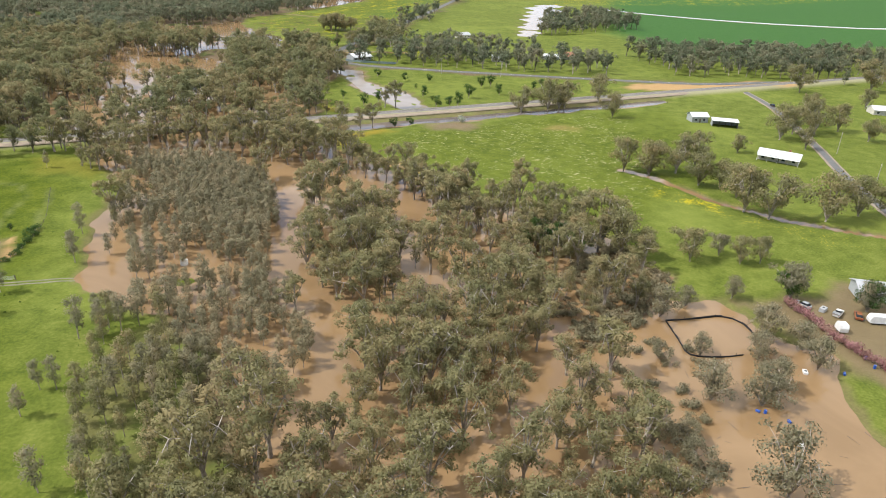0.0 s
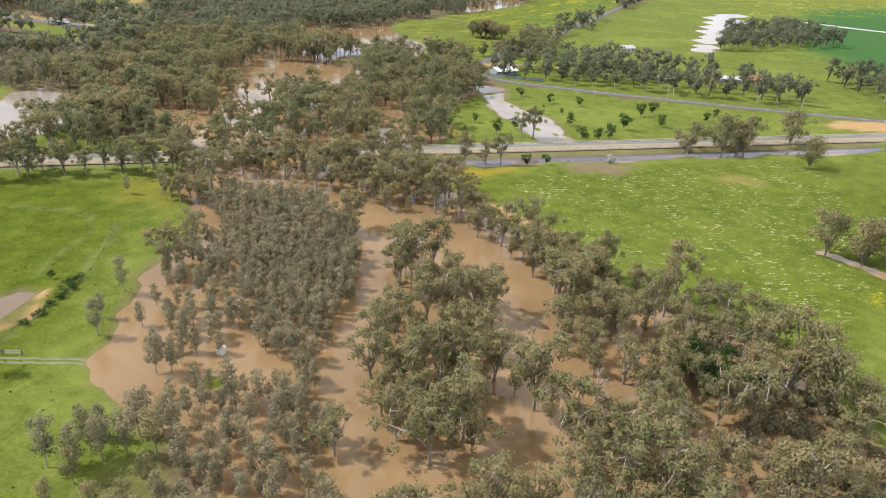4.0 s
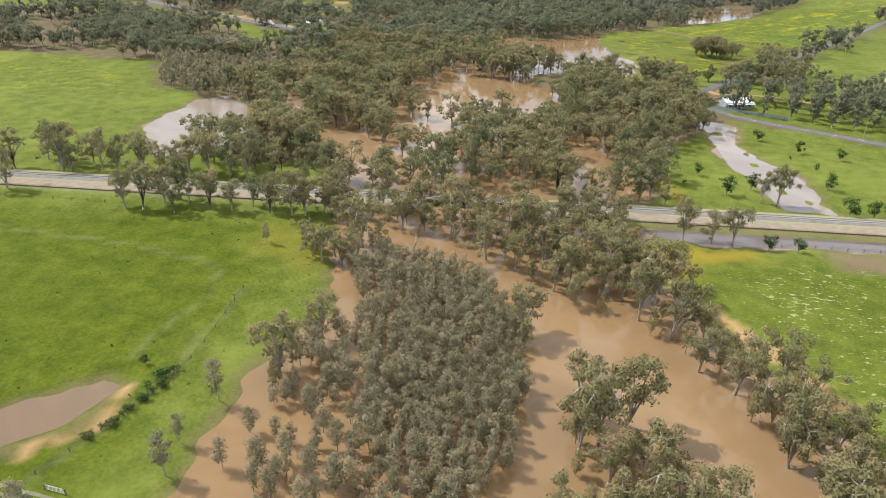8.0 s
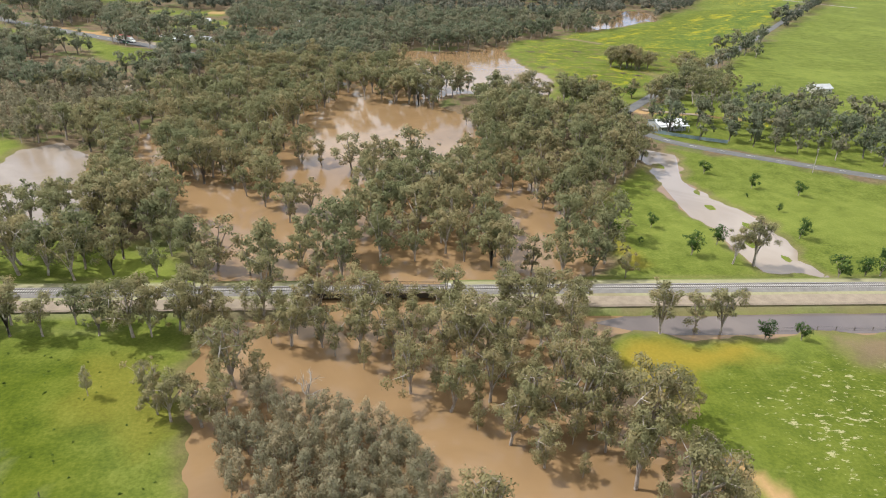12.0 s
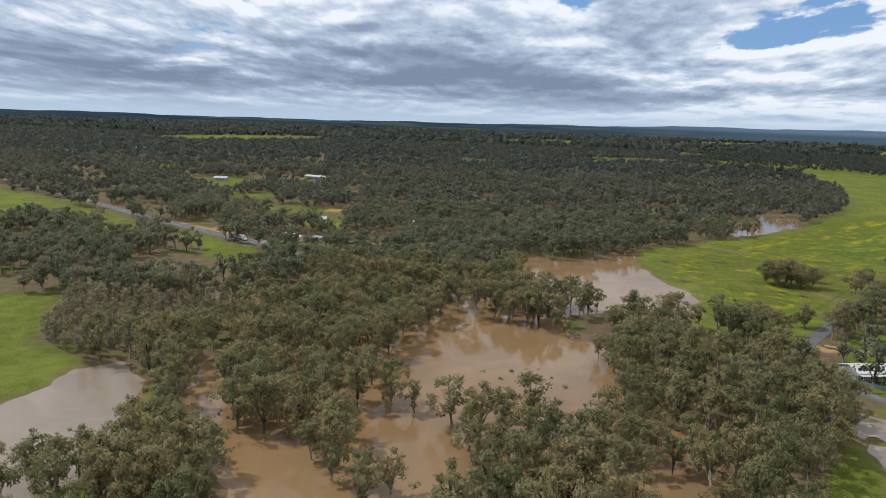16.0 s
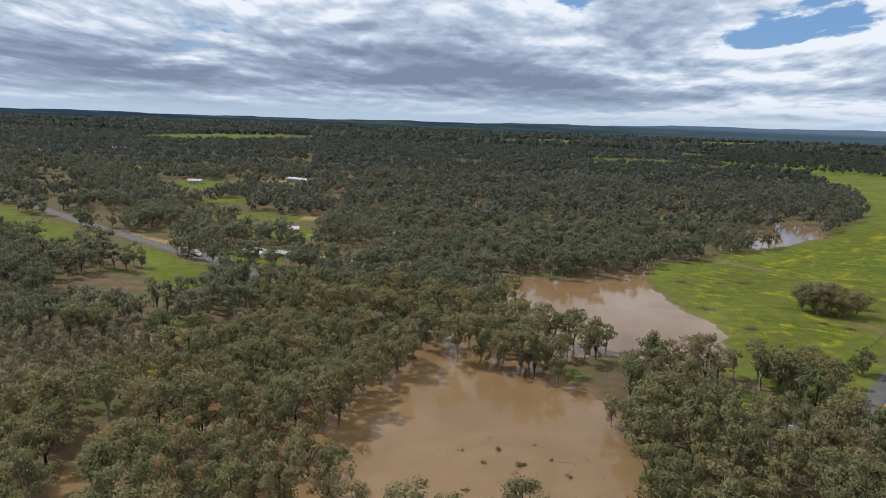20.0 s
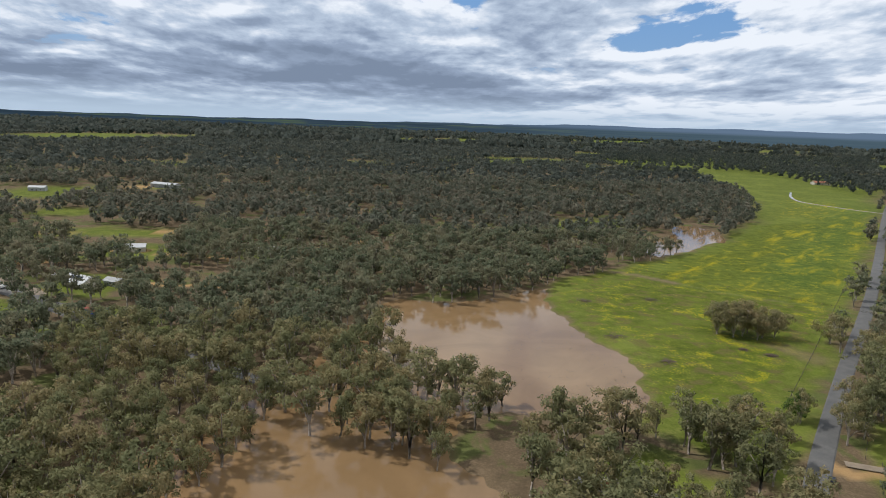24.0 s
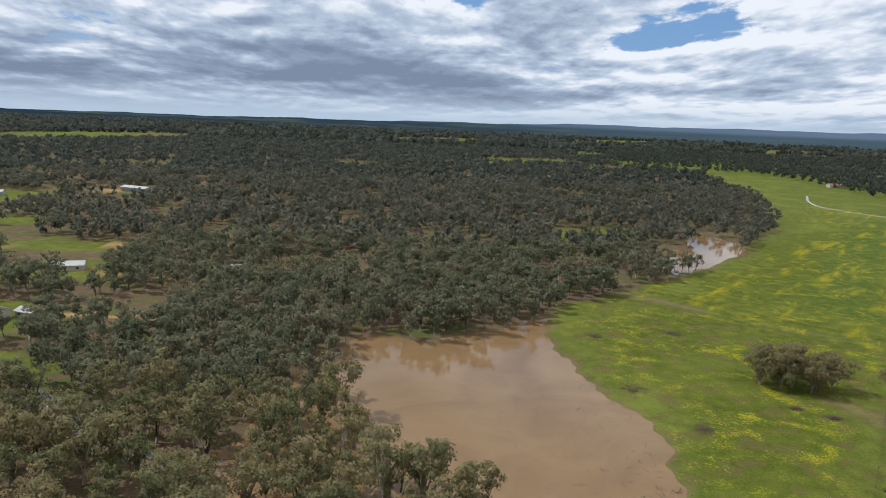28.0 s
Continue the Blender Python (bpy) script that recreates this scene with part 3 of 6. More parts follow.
def build_ground():
    gx, gy = graded(-4700, 4700, -130, 230, 2.2, 1.10), graded(-700, 4800, 30, 720, 2.2, 1.10)
    X, Y = np.meshgrid(gx, gy)
    xy = np.stack([X.ravel(), Y.ravel()], 1)
    z = ground_height(xy)
    nx, ny = len(gx), len(gy)
    i = (np.arange(ny - 1)[:, None] * nx + np.arange(nx - 1)).ravel()
    faces = np.stack([i, i + 1, i + nx + 1, i + nx], 1)
    x, y = xy[:, 0], xy[:, 1]
    w = wander(xy, 1.4)
    south = area_distance(w, WOOD_SOUTH)
    wood = np.where(y < 334, 1 - step01(south, -4, 3), step01(-north_wood(xy), -4, 4))
    # beyond the mapped land: woods with broken fields
    patch = np.sin(0.0031 * x + 1.0) * np.sin(0.0042 * y + 0.5) + 0.5 * np.sin(0.009 * x - 0.004 * y)
    far_open = np.maximum(step01(patch, 0.55, 0.75) * (y > 1900), step01(plain_strips(xy), -0.05, 0.15))
    grass = np.clip(1 - wood + far_open, 0, 1)
    grass = np.maximum(grass, 0.55 * step01(-area_distance(w, SHORE_GROVE), -3, 3))
    sd = nearest_area(xy, WATERS)
    lush = step01(-area_distance(w, [(-400, 322), (-20, 318), (-6, 262), (-14, 215), (-20, 150), (-14, 100), (-10, -60), (-400, -60)]), 0, 25)
    lush = np.maximum(lush, step01(-area_distance(w, [(126, 560), (140, 620), (130, 690), (200, 770), (400, 1000), (640, 1160), (330, 745), (210, 600), (160, 540)]), 0, 20) * 0.5)
    lush = np.maximum(lush, 0.6 * step01(-area_distance(w, [(80, 304), (84, 268), (112, 236), (132, 195), (150, 160), (230, 190), (300, 300), (300, 306)]), 0, 14))
    lush = np.maximum(lush, 1 - step01(np.hypot(x - 10.5, y - 176), 2, 5))
    grass = np.maximum(grass, 1 - step01(np.hypot(x - 10.5, y - 176), 2, 5))
    pale = step01(-area_distance(w, [(96, 270), (110, 240), (128, 205), (160, 170), (200, 190), (230, 240), (260, 290), (240, 305), (160, 300), (104, 298)]), 0, 12)
    crop = step01(-area_distance(w, [(420, 420), (3000, 420), (3000, 1400), (700, 900), (460, 600)]), 0, 30)
    crop = np.maximum(crop, 0.3 * step01(-area_distance(w, [(245, 745), (300, 690), (330, 755), (640, 1150), (700, 1300), (560, 1150), (400, 950)]), 0, 25))
    yellow = np.zeros(len(xy))
    for poly, k in (([(128, 560), (128, 720), (160, 750), (230, 800), (380, 960), (560, 1120), (640, 1140), (330, 745), (205, 600), (170, 555)], 0.52), ([(160, 745), (188, 779), (226, 806), (250, 830), (228, 770), (206, 748), (186, 748)], 1.0),
                    ([(420, 1010), (560, 1250), (640, 1300), (600, 1150)], 0.9), ([(180, 200), (200, 208), (206, 178), (224, 120), (200, 120), (178, 170)], 0.8),
                    ([(186, 520), (176, 505), (240, 470), (250, 520)], 0.8), ([(560, 830), (760, 1100), (2400, 1400), (2400, 1100), (900, 800)], 1.0),
                    ([(-600, 560), (-240, 550), (-150, 470), (-130, 440), (-600, 440)], 0.35)):
        yellow = np.maximum(yellow, k * step01(-area_distance(w, poly), 0, 12))
    near_meadow = step01(-area_distance(w, [(116, 548), (136, 616), (122, 667), (126, 720), (170, 760), (199, 742), (221, 717), (240, 700), (276, 680), (205, 592), (165, 535)]), -1, 4)
    sown = step01(-area_distance(w, [(199, 746), (221, 721), (240, 704), (278, 684), (640, 1150), (700, 1300), (420, 1020), (260, 830)]), -1, 4)
    ochre = np.zeros(len(xy))
    for poly, k in (([(86, 304), (84, 284), (92, 276), (104, 292), (124, 300), (118, 306)], 0.95), ([(-14, 300), (-4, 284), (-8, 266), (-28, 282), (-34, 304)], 0.32), ([(-100, 512), (-60, 520), (-70, 500), (-100, 496)], 0.95),
                    ([(102, 342), (102, 364), (110, 356), (110, 344)], 0.95)):
        ochre = np.maximum(ochre, k * step01(-area_distance(w, poly), -2, 6))
    bare = np.zeros(len(xy))
    for pts, half in (([(-44, 202), (-37, 208), (-31.5, 222)], 0.3), ([(-47, 162), (-44.5, 170), (-45, 180)], 0.5), ([(166, 521), (190, 512), (215, 505)], 1.2), ([(85, 272), (92, 262), (100, 253), (108, 245), (112, 234)], 1.6),
                      ([(318, 352), (350, 341), (385, 336), (430, 330)], 9.0), ([(-212, 744), (-165, 709), (-124, 680)], 3.5), ([(-186, 728), (-170, 742), (-150, 752)], 3.0), ([(-300, 1185), (-250, 1160), (-190, 1140)], 4.0), ([(-220, 846), (-150, 852), (-116, 858)], 3.0),
                      ([(-140, 790), (-100, 784), (-60, 770)], 3.0), ([(-100, 712), (-70, 700), (-40, 704)], 2.0), ([(104, 1445), (118, 1490)], 6.0), ([(-30, 796), (0, 812), (20, 850)], 2.0)):
        bare = np.maximum(bare, 1 - step01(line_distance(w, pts), half, half + 1.6))
    bare = np.maximum(bare, 0.35 * (1 - step01(np.hypot(w[:, 0] - 205, (w[:, 1] - 278) * 1.5), 2, 13)))
    track = np.zeros(len(xy))
    for pts, half in (([(-160, 296), (-96, 288), (-64, 282), (-43, 277), (-33, 270), (-32, 259), (-35, 245), (-38, 231)], 0.5), ([(-25, 262), (-26, 225), (-40, 190)], 0.4),
                      ([(-60, 314), (-30, 312)], 0.7), ([(190, 752), (199, 742), (221, 717), (240, 700), (273, 681)], 1.4)):
        track = np.maximum(track, 0.16 * (1 - step01(line_distance(wander(xy, 0.35), pts), half * 0.6, half * 0.6 + 1.1)))
    track = np.maximum(track, 1.0 * (1 - step01(np.abs(y - 325.2), 6.2, 7.6)))
    mud = (1 - step01(np.abs(sd - 0.6), 0.8, 3.2)) * 0.55
    mud = np.maximum(mud, step01(-area_distance(w, [(131, 307), (157, 308), (175, 304), (156, 286), (140, 292)]), -2, 7) * 0.95)
    mud = np.maximum(mud, step01(-area_distance(w, [(144, 112), (160, 110), (190, 106), (190, 70), (150, 62), (142, 76)]), -2, 5) * 0.9)
    mud = np.maximum(mud, 1 - step01(line_distance(wander(xy, 0.4), CREEK), 1.0, 2.6))
    # wet earth by the ditch and worn ground by the road
    mud = np.maximum(mud, 0.8 * (1 - step01(line_distance(wander(xy, 0.5), [(176, 762), (188, 754), (197, 744), (206, 733)]), 1.5, 5.0)))
    mud = np.maximum(mud, 0.6 * (1 - step01(np.hypot(w[:, 0] - 209, (w[:, 1] - 612) * 0.7), 3, 12)))
    me = mesh_from("ground", np.c_[xy, z], faces, [M_GROUND], None, True,
                   dict(grass=grass, lush=lush * grass, pale=pale * grass * 0.7, crop=crop * grass, yellow=yellow * np.clip(grass + 0.3, 0, 1), ochre=ochre, bare=bare, track=track, mud=mud, meadow=near_meadow, sown=sown))
    tagged(new("ground", me), "green paddocks and leaf-littered woodland floor reaching the horizon", "ground", kind="structure")


build_ground()


def build_water():
    bm = bmesh.new()
    for x0, y0, x1, y1 in ((-125, -120, 1120, 1240),):
        bmesh.ops.create_grid(bm, x_segments=60, y_segments=100, size=1.0)
        for v in bm.verts:
            v.co = (x0 + (v.co.x + 1) / 2 * (x1 - x0), y0 + (v.co.y + 1) / 2 * (y1 - y0), 0.0)
    me = bpy.data.meshes.new("flood_water")
    bm.to_mesh(me)
    bm.free()
    me.materials.append(M_WATER)
    # shallow ponds over drowned grass are paler: sky reflection put into their colour
    for poly, mat, label in ((LEFT_POND, M_POND, "shallow flood water over a paddock, pale sky reflection in its colour"), (RIGHT_POOL, M_POND, "shallow flood water over a paddock, pale sky reflection in its colour"),
                             (DAM_1, M_DAM, "grey-brown water of a small farm dam"), (DAM_2, M_DAM, "grey-brown water of a small farm dam"), (DITCH_POOL, M_DITCH, "dark grey flood water along a railway bank")):
        c = np.array(poly, float)
        line = smooth_line(np.vstack([c, c[:1]]), 4.0)[:-1]
        mid = line.mean(0)
        line = mid + (line - mid) * (1.06 if mat is M_POND else 1.0 if mat is M_DITCH else 1.3)
        bm = bmesh.new()
        bm.faces.new([bm.verts.new((x, y, 0.012)) for x, y in line])
        bmesh.ops.triangulate(bm, faces=bm.faces[:])
        bmesh.ops.recalc_face_normals(bm, faces=bm.faces[:])
        pm = bpy.data.meshes.new("pond_water")
        bm.to_mesh(pm)
        bm.free()
        pm.materials.append(mat)
        tagged(new("pond_water", pm), label, "water", kind="structure")
    tagged(new("flood_water", me), "still brown silt-laden flood water among the trees", "water", kind="structure")


build_water()


def height_at(x, y):
    return float(ground_height(np.array([[x, y]], float))[0])

# ---- small mesh helpers ----


def part(name, bm, material_, parent=None, label="", flat=True):
    me = bpy.data.meshes.new(name)
    bm.to_mesh(me)
    bm.free()
    for m in (material_ if isinstance(material_, (list, tuple)) else [material_]):
        me.materials.append(m)
    if not flat:
        me.polygons.foreach_set("use_smooth", np.full(len(me.polygons), True))
    ob = new(name, me)
    ob.parent = parent
    if label:
        tagged(ob, label)
    return ob


def box(bm, x0, y0, z0, x1, y1, z1, bevel=0.0):
    made = bmesh.ops.create_cube(bm, size=1.0)["verts"]
    for v in made:
        v.co = ((x0 + x1) / 2 + v.co.x * (x1 - x0), (y0 + y1) / 2 + v.co.y * (y1 - y0), (z0 + z1) / 2 + v.co.z * (z1 - z0))
    if bevel:
        edges = list({e for v in made for e in v.link_edges})
        bmesh.ops.bevel(bm, geom=edges, offset=bevel, segments=2, affect="EDGES", profile=0.6)
    return bm


def boxes(*dims, bevel=0.0):
    bm = bmesh.new()
    for d in dims:
        box(bm, *d, bevel=bevel)
    return bm


def tube(bm, pts, radii, sides=6):
    rings = []
    for i, p in enumerate(pts):
        p = Vector(p)
        a = Vector(pts[min(i + 1, len(pts) - 1)]) - Vector(pts[max(i - 1, 0)])
        q = a.to_track_quat("Z", "Y")
        rings.append([bm.verts.new(p + q @ Vector((radii[i] * math.cos(k * 2 * math.pi / sides), radii[i] * math.sin(k * 2 * math.pi / sides), 0))) for k in range(sides)])
    for r0, r1 in zip(rings[:-1], rings[1:]):
        for k in range(sides):
            bm.faces.new((r0[k], r0[(k + 1) % sides], r1[(k + 1) % sides], r1[k]))
    bm.faces.new(rings[-1])
    bm.faces.new(rings[0][::-1])
    return bm


def empty(name, m, label, category, group=""):
    ob = new(name)
    ob.matrix_basis = m
    return tagged(ob, label, category, group)


def ribbon(name, pts, half, thick, lift, mat, label, category, kind="structure", parent=None, offset=0.0):
    """A made-up strip along a line: crowned top and sloped shoulders."""
    c = smooth_line(pts, 5.0)
    d = np.gradient(c, axis=0)
    d /= np.linalg.norm(d, axis=1)[:, None]
    n = np.stack([-d[:, 1], d[:, 0]], 1)
    prof = [(-half - 0.5, -thick), (-half, 0.0), (0, 0.06), (half, 0.0), (half + 0.5, -thick)]
    rows = []
    for s, h in prof:
        p = c + n * (s + offset)
        rows.append(np.c_[p, np.full(len(p), lift + h) + np.maximum(0, np.hypot(p[:, 0], p[:, 1] - 300) - 1200) * 0.004])
    co = np.stack(rows, 1).reshape(-1, 3)
    k, m = len(c), len(prof)
    i = (np.arange(k - 1)[:, None] * m + np.arange(m - 1)).ravel()
    me = mesh_from(name, co, np.stack([i, i + m, i + m + 1, i + 1], 1)[:, ::-1], [mat])
    ob = new(name, me)
    ob.parent = parent
    return tagged(ob, label, category, kind=kind) if label else ob


# ---- roads ----
ribbon("road_upper", UPPER_ROAD, 2.7, 0.3, 0.95, M_ASPHALT, "grey sealed country road beside the flooded creek", "road")
ribbon("road_north", NORTH_ROAD, 2.7, 0.3, 0.97, M_ASPHALT, "straight grey sealed country road between fields", "road")
ribbon("road_west", WEST_ROAD, 2.7, 0.3, 0.95, M_ASPHALT, "grey sealed road through the wood", "road")
ribbon("highway", HIGHWAY, 4.5, 0.3, 0.99, M_ASPHALT, "wide grey sealed highway cut through woodland", "road")
ribbon("road_shoulder", FARM_ROAD, 2.5, 0.3, 0.86, M_GRAVEL, "pale gravel shoulder of a farm road", "road")
ribbon("farm_road", FARM_ROAD, 1.5, 0.2, 0.95, M_ASPHALT, "narrow sealed farm road across paddocks", "road")
ribbon("gravel_road", [(-900, 321.2), (-200, 321.2), (0, 321.2), (10, 321.4)], 2.2, 0.3, 1.98, M_GRAVEL, "pale gravel track along the railway bank", "road")
ribbon("gravel_road", [(52, 321.4), (120, 321.2), (300, 321.2), (330, 323)], 2.2, 0.3, 1.98, M_GRAVEL, "pale gravel track along the railway bank", "road")
ribbon("canal", EAST_CUT, 4.5, 0.4, 0.98, M_POND, "pale straight water channel across a green crop", "water")
ribbon("stream", [(640, 1360), (600, 1290), (577, 1230), (583, 1190), (603, 1135), (650, 1070)], 1.3, 0.4, 0.98, M_POND, "pale winding stream across a green plain", "water")
# ---- railway ----


def railway():
    base = empty("railway", pose(0, RAIL_Y, 2.0), "single railway track on grey ballast along a bank", "railway")
    for x0, x1 in ((-900, BRIDGE[0]), (BRIDGE[1], 900)):
        bm = bmesh.new()
        prof = [(-2.6, -0.1), (-1.5, 0.4), (1.5, 0.4), (2.6, -0.1)]
        xs = np.linspace(x0, x1, 30)
        rows = [[bm.verts.new((x, s, h)) for s, h in prof] for x in xs]
        for a, b in zip(rows[:-1], rows[1:]):
            for k in range(3):
                bm.faces.new((a[k], b[k], b[k + 1], a[k + 1]))
        part("ballast", bm, M_BALLAST, base, "grey crushed-stone ballast")
    unit = np.array([(-.12, -1.25, .36), (.12, -1.25, .36), (.12, 1.25, .36), (-.12, 1.25, .36), (-.1, -1.22, .46), (.1, -1.22, .46), (.1, 1.22, .46), (-.1, 1.22, .46)])
    quads = np.array([(4, 5, 6, 7), (0, 1, 5, 4), (1, 2, 6, 5), (2, 3, 7, 6), (3, 0, 4, 7)])
    xs = -400 + np.arange(1500) * 0.6
    near_bridge = (xs > -50) & (xs < 120)
    sleeper = mesh_from("sleeper", unit, quads, [M_SLEEPER])
    for x in xs[near_bridge]:
        ob = new("sleeper", sleeper)
        ob.parent, ob.location = base, (x, 0, 0)
    xs = xs[~near_bridge]
    n = len(xs)
    co = (unit[None] + np.c_[xs, 0 * xs, 0 * xs][:, None]).reshape(-1, 3)
    fc = (quads[None] + (np.arange(n) * 8)[:, None, None]).reshape(-1, 4)
    ob = new("far_sleeper", mesh_from("far_sleeper", co, fc, [M_SLEEPER]))
    ob.parent = base
    tagged(ob, "row of concrete sleepers", kind="stuff")
    for s in (-0.75, 0.75):
        part("rail", boxes((-900, s - 0.06, 0.46, 900, s + 0.06, 0.62)), M_RAIL, base)


def bridge():
    x0, x1 = BRIDGE
    b = empty("railway_bridge", pose(0, RAIL_Y, 0), "low dark steel girder railway bridge over brown flood water", "bridge")
    for s in (-1.7, 1.7):
        part("girder", boxes((x0 - 1, s - 0.15, 0.75, x1 + 1, s + 0.15, 2.05), (x0 - 1, s - 0.3, 2.0, x1 + 1, s + 0.3, 2.08), (x0 - 1, s - 0.3, 0.72, x1 + 1, s + 0.3, 0.8)), M_STEEL_DARK, b)
    part("deck", boxes((x0 - 0.5, -2.2, 2.08, x1 + 0.5, 2.2, 2.3)), M_TIMBER, b, "weathered timber deck")
    for s in (-2.15, 2.15):
        part("handrail", boxes((x0, s - 0.03, 3.2, x1, s + 0.03, 3.27), (x0, s - 0.03, 2.75, x1, s + 0.03, 2.8), *[(x, s - 0.03, 2.2, x + 0.06, s + 0.03, 3.25) for x in np.arange(x0, x1, 2.8)]), M_STEEL_DARK, b)
    for x in np.arange(x0 + 8.5, x1 - 4, 8.5):
        part("pier", boxes((x - 0.6, -2.6, -1.0, x + 0.6, 2.6, 0.72), (x - 0.8, -2.8, 0.45, x + 0.8, 2.8, 0.72), bevel=0.05), M_CONCRETE, b, "stained concrete pier")
    for x in (x0 - 0.8, x1 + 0.8):
        part("abutment", boxes((x - 0.8, -3.2, -1.0, x + 0.8, 3.2, 2.0), bevel=0.05), M_CONCRETE, b)


railway()
bridge()

# ---- trees ----


def leaf_cloud(rng, clumps, count, size, flat=0.8):
    """Triangles of foliage round clump centres (x, y, z, r); each faces outwards, and is shaded as part of its clump's round."""
    c = np.array(clumps, float)
    w = c[:, 3] ** 2
    which = rng.choice(len(c), count, p=w / w.sum())
    d = rng.normal(size=(count, 3))
    d /= np.linalg.norm(d, axis=1)[:, None]
    rad = c[which, 3] * np.clip(rng.normal(0.80, 0.24, count), 0.1, 1.4)
    p = c[which, :3] + d * rad[:, None] * (1, 1, flat)
    nrm = d + rng.normal(size=(count, 3)) * 0.62 + (0, 0, 0.45)
    nrm /= np.linalg.norm(nrm, axis=1)[:, None]
    u = np.cross(nrm, rng.normal(size=(count, 3)))
    u /= np.linalg.norm(u, axis=1)[:, None]
    v = np.cross(nrm, u)
    s = size * rng.uniform(0.65, 1.35, count)[:, None]
    v[:, 2] -= 0.3
    co = np.stack([p - 0.40 * s * u - 0.35 * s * v, p + 0.40 * s * u - 0.35 * s * v, p + 0.85 * s * v], 1)
    out = p - (c[:, :3].mean(0) - (0, 0, 0.5 * np.ptp(c[:, 2]) + 0.1))
    out /= np.linalg.norm(out, axis=1)[:, None] + 1e-6
    shade = 0.62 * d + 0.38 * out + rng.normal(size=(count, 3)) * 0.22 + (0, 0, 0.12)
    shade /= np.linalg.norm(shade, axis=1)[:, None]
    back = np.einsum("ij,ij->i", np.cross(co[:, 1] - co[:, 0], co[:, 2] - co[:, 0]), shade) < 0
    co[back] = co[back][:, ::-1]
    tone = np.repeat(rng.uniform(0, 1, len(c))[which] * 0.8 + 0.1, 3)
    return co.reshape(-1, 3), np.arange(count * 3).reshape(-1, 3), tone, np.repeat(shade, 3, axis=0)


def set_normals(me, normals):
    me.polygons.foreach_set("use_smooth", np.ones(len(me.polygons), bool))
    me.normals_split_custom_set_from_vertices(np.asarray(normals, np.float32))


def limb_mesh(lines, sides=4):
    """Tapered limbs as triangles: lines of (points, radii)."""
    co, fc = [], []
    for pts, radii in lines:
        base = len(co)
        for i, p in enumerate(pts):
            for k in range(sides):
                a = 2 * math.pi * k / sides
                co.append((p[0] + radii[i] * math.cos(a), p[1] + radii[i] * math.sin(a), p[2]))
        for i in range(len(pts) - 1):
            for k in range(sides):
                a, b = base + i * sides + k, base + i * sides + (k + 1) % sides
                fc += [(a, b, b + sides), (a, b + sides, a + sides)]
    return np.array(co, float), np.array(fc)


def gum_shape(seed, h, r, leaves, size, bare=0.24, limbs=(4, 7), subs=4, clump=0.27, lean=0.05, twigs=True):
    """Trunk and crown of one eucalypt: forked stems, several clumps of leaves at each limb's end."""
    rng = np.random.default_rng(seed)
    k = int(rng.integers(*limbs))
    fork = h * bare * rng.uniform(0.4, 1.0)
    off = rng.normal(size=2) * h * lean
    clumps, lines = [], []
    top = (off[0] * 0.5, off[1] * 0.5, fork)
    lines.append(([(0, 0, -1.2), top], [0.030 * h, 0.022 * h]))
    a0 = rng.uniform(0, 6.28)
    for i in range(k):
        a = a0 + 2 * math.pi * (i + rng.uniform(-0.35, 0.35)) / (k - 1)
        q = rng.uniform(0.45, 0.95) if i else 0.1
        ex, ey = off[0] + math.cos(a) * r * 0.78 * q, off[1] + math.sin(a) * r * 0.78 * q
        ez = h * (0.92 - 0.42 * q ** 1.5 * rng.uniform(0.25, 1.25)) - 0.5
        mid = (top[0] + (ex - top[0]) * 0.4, top[1] + (ey - top[1]) * 0.4, fork + (ez - fork) * 0.55)
        lines.append(([top, mid, (ex, ey, ez)], [0.016 * h, 0.012 * h, 0.005 * h]))
        for j in range(subs):
            d = rng.normal(size=3) * (0.25, 0.25, 0.27) * r
            if j == subs - 1:       # a low clump part way along the limb
                d = np.array(mid) - (ex, ey, ez) + rng.normal(size=3) * r * 0.16
            cr = r * clump * rng.uniform(0.65, 1.35)
            clumps.append((ex + d[0], ey + d[1], min(ez + d[2], h - cr * 0.5), cr))
            if twigs:
                c = clumps[-1]
                lines.append(([mid if j == subs - 1 else (ex, ey, ez), (c[0], c[1], c[2] + cr * 0.2)], [0.007 * h, 0.003 * h]))
    return limb_mesh(lines, 4 if twigs else 3), leaf_cloud(rng, clumps, leaves, size, 0.72)


def young_shape(seed, h, r, leaves, size):
    """A slim upright tree: one stem, tufts set up it in an oval."""
    rng = np.random.default_rng(seed)
    lean = rng.normal(size=2) * 0.03 * h
    lines = [([(0, 0, -1.0), (lean[0] * 0.5, lean[1] * 0.5, h * 0.5), (lean[0], lean[1], h * 0.95)], [0.016 * h, 0.011 * h, 0.003 * h])]
    clumps = []
    n = int(rng.integers(8, 11))
    for i in range(n):
        t = 0.36 + 0.60 * i / (n - 1)
        w = r * math.sin(math.pi * min(1.0, (t - 0.22) / 0.86)) * rng.uniform(0.45, 0.95)
        a = i * 2.4 + rng.uniform(-0.5, 0.5)
        c = (lean[0] * t + w * math.cos(a) * 0.62, lean[1] * t + w * math.sin(a) * 0.62, h * t)
        clumps.append((*c, r * rng.uniform(0.34, 0.52)))
        lines.append(([(lean[0] * t, lean[1] * t, h * (t - 0.1)), c], [0.006 * h, 0.002 * h]))
    return limb_mesh(lines, 3), leaf_cloud(rng, clumps, leaves, size, 0.95)


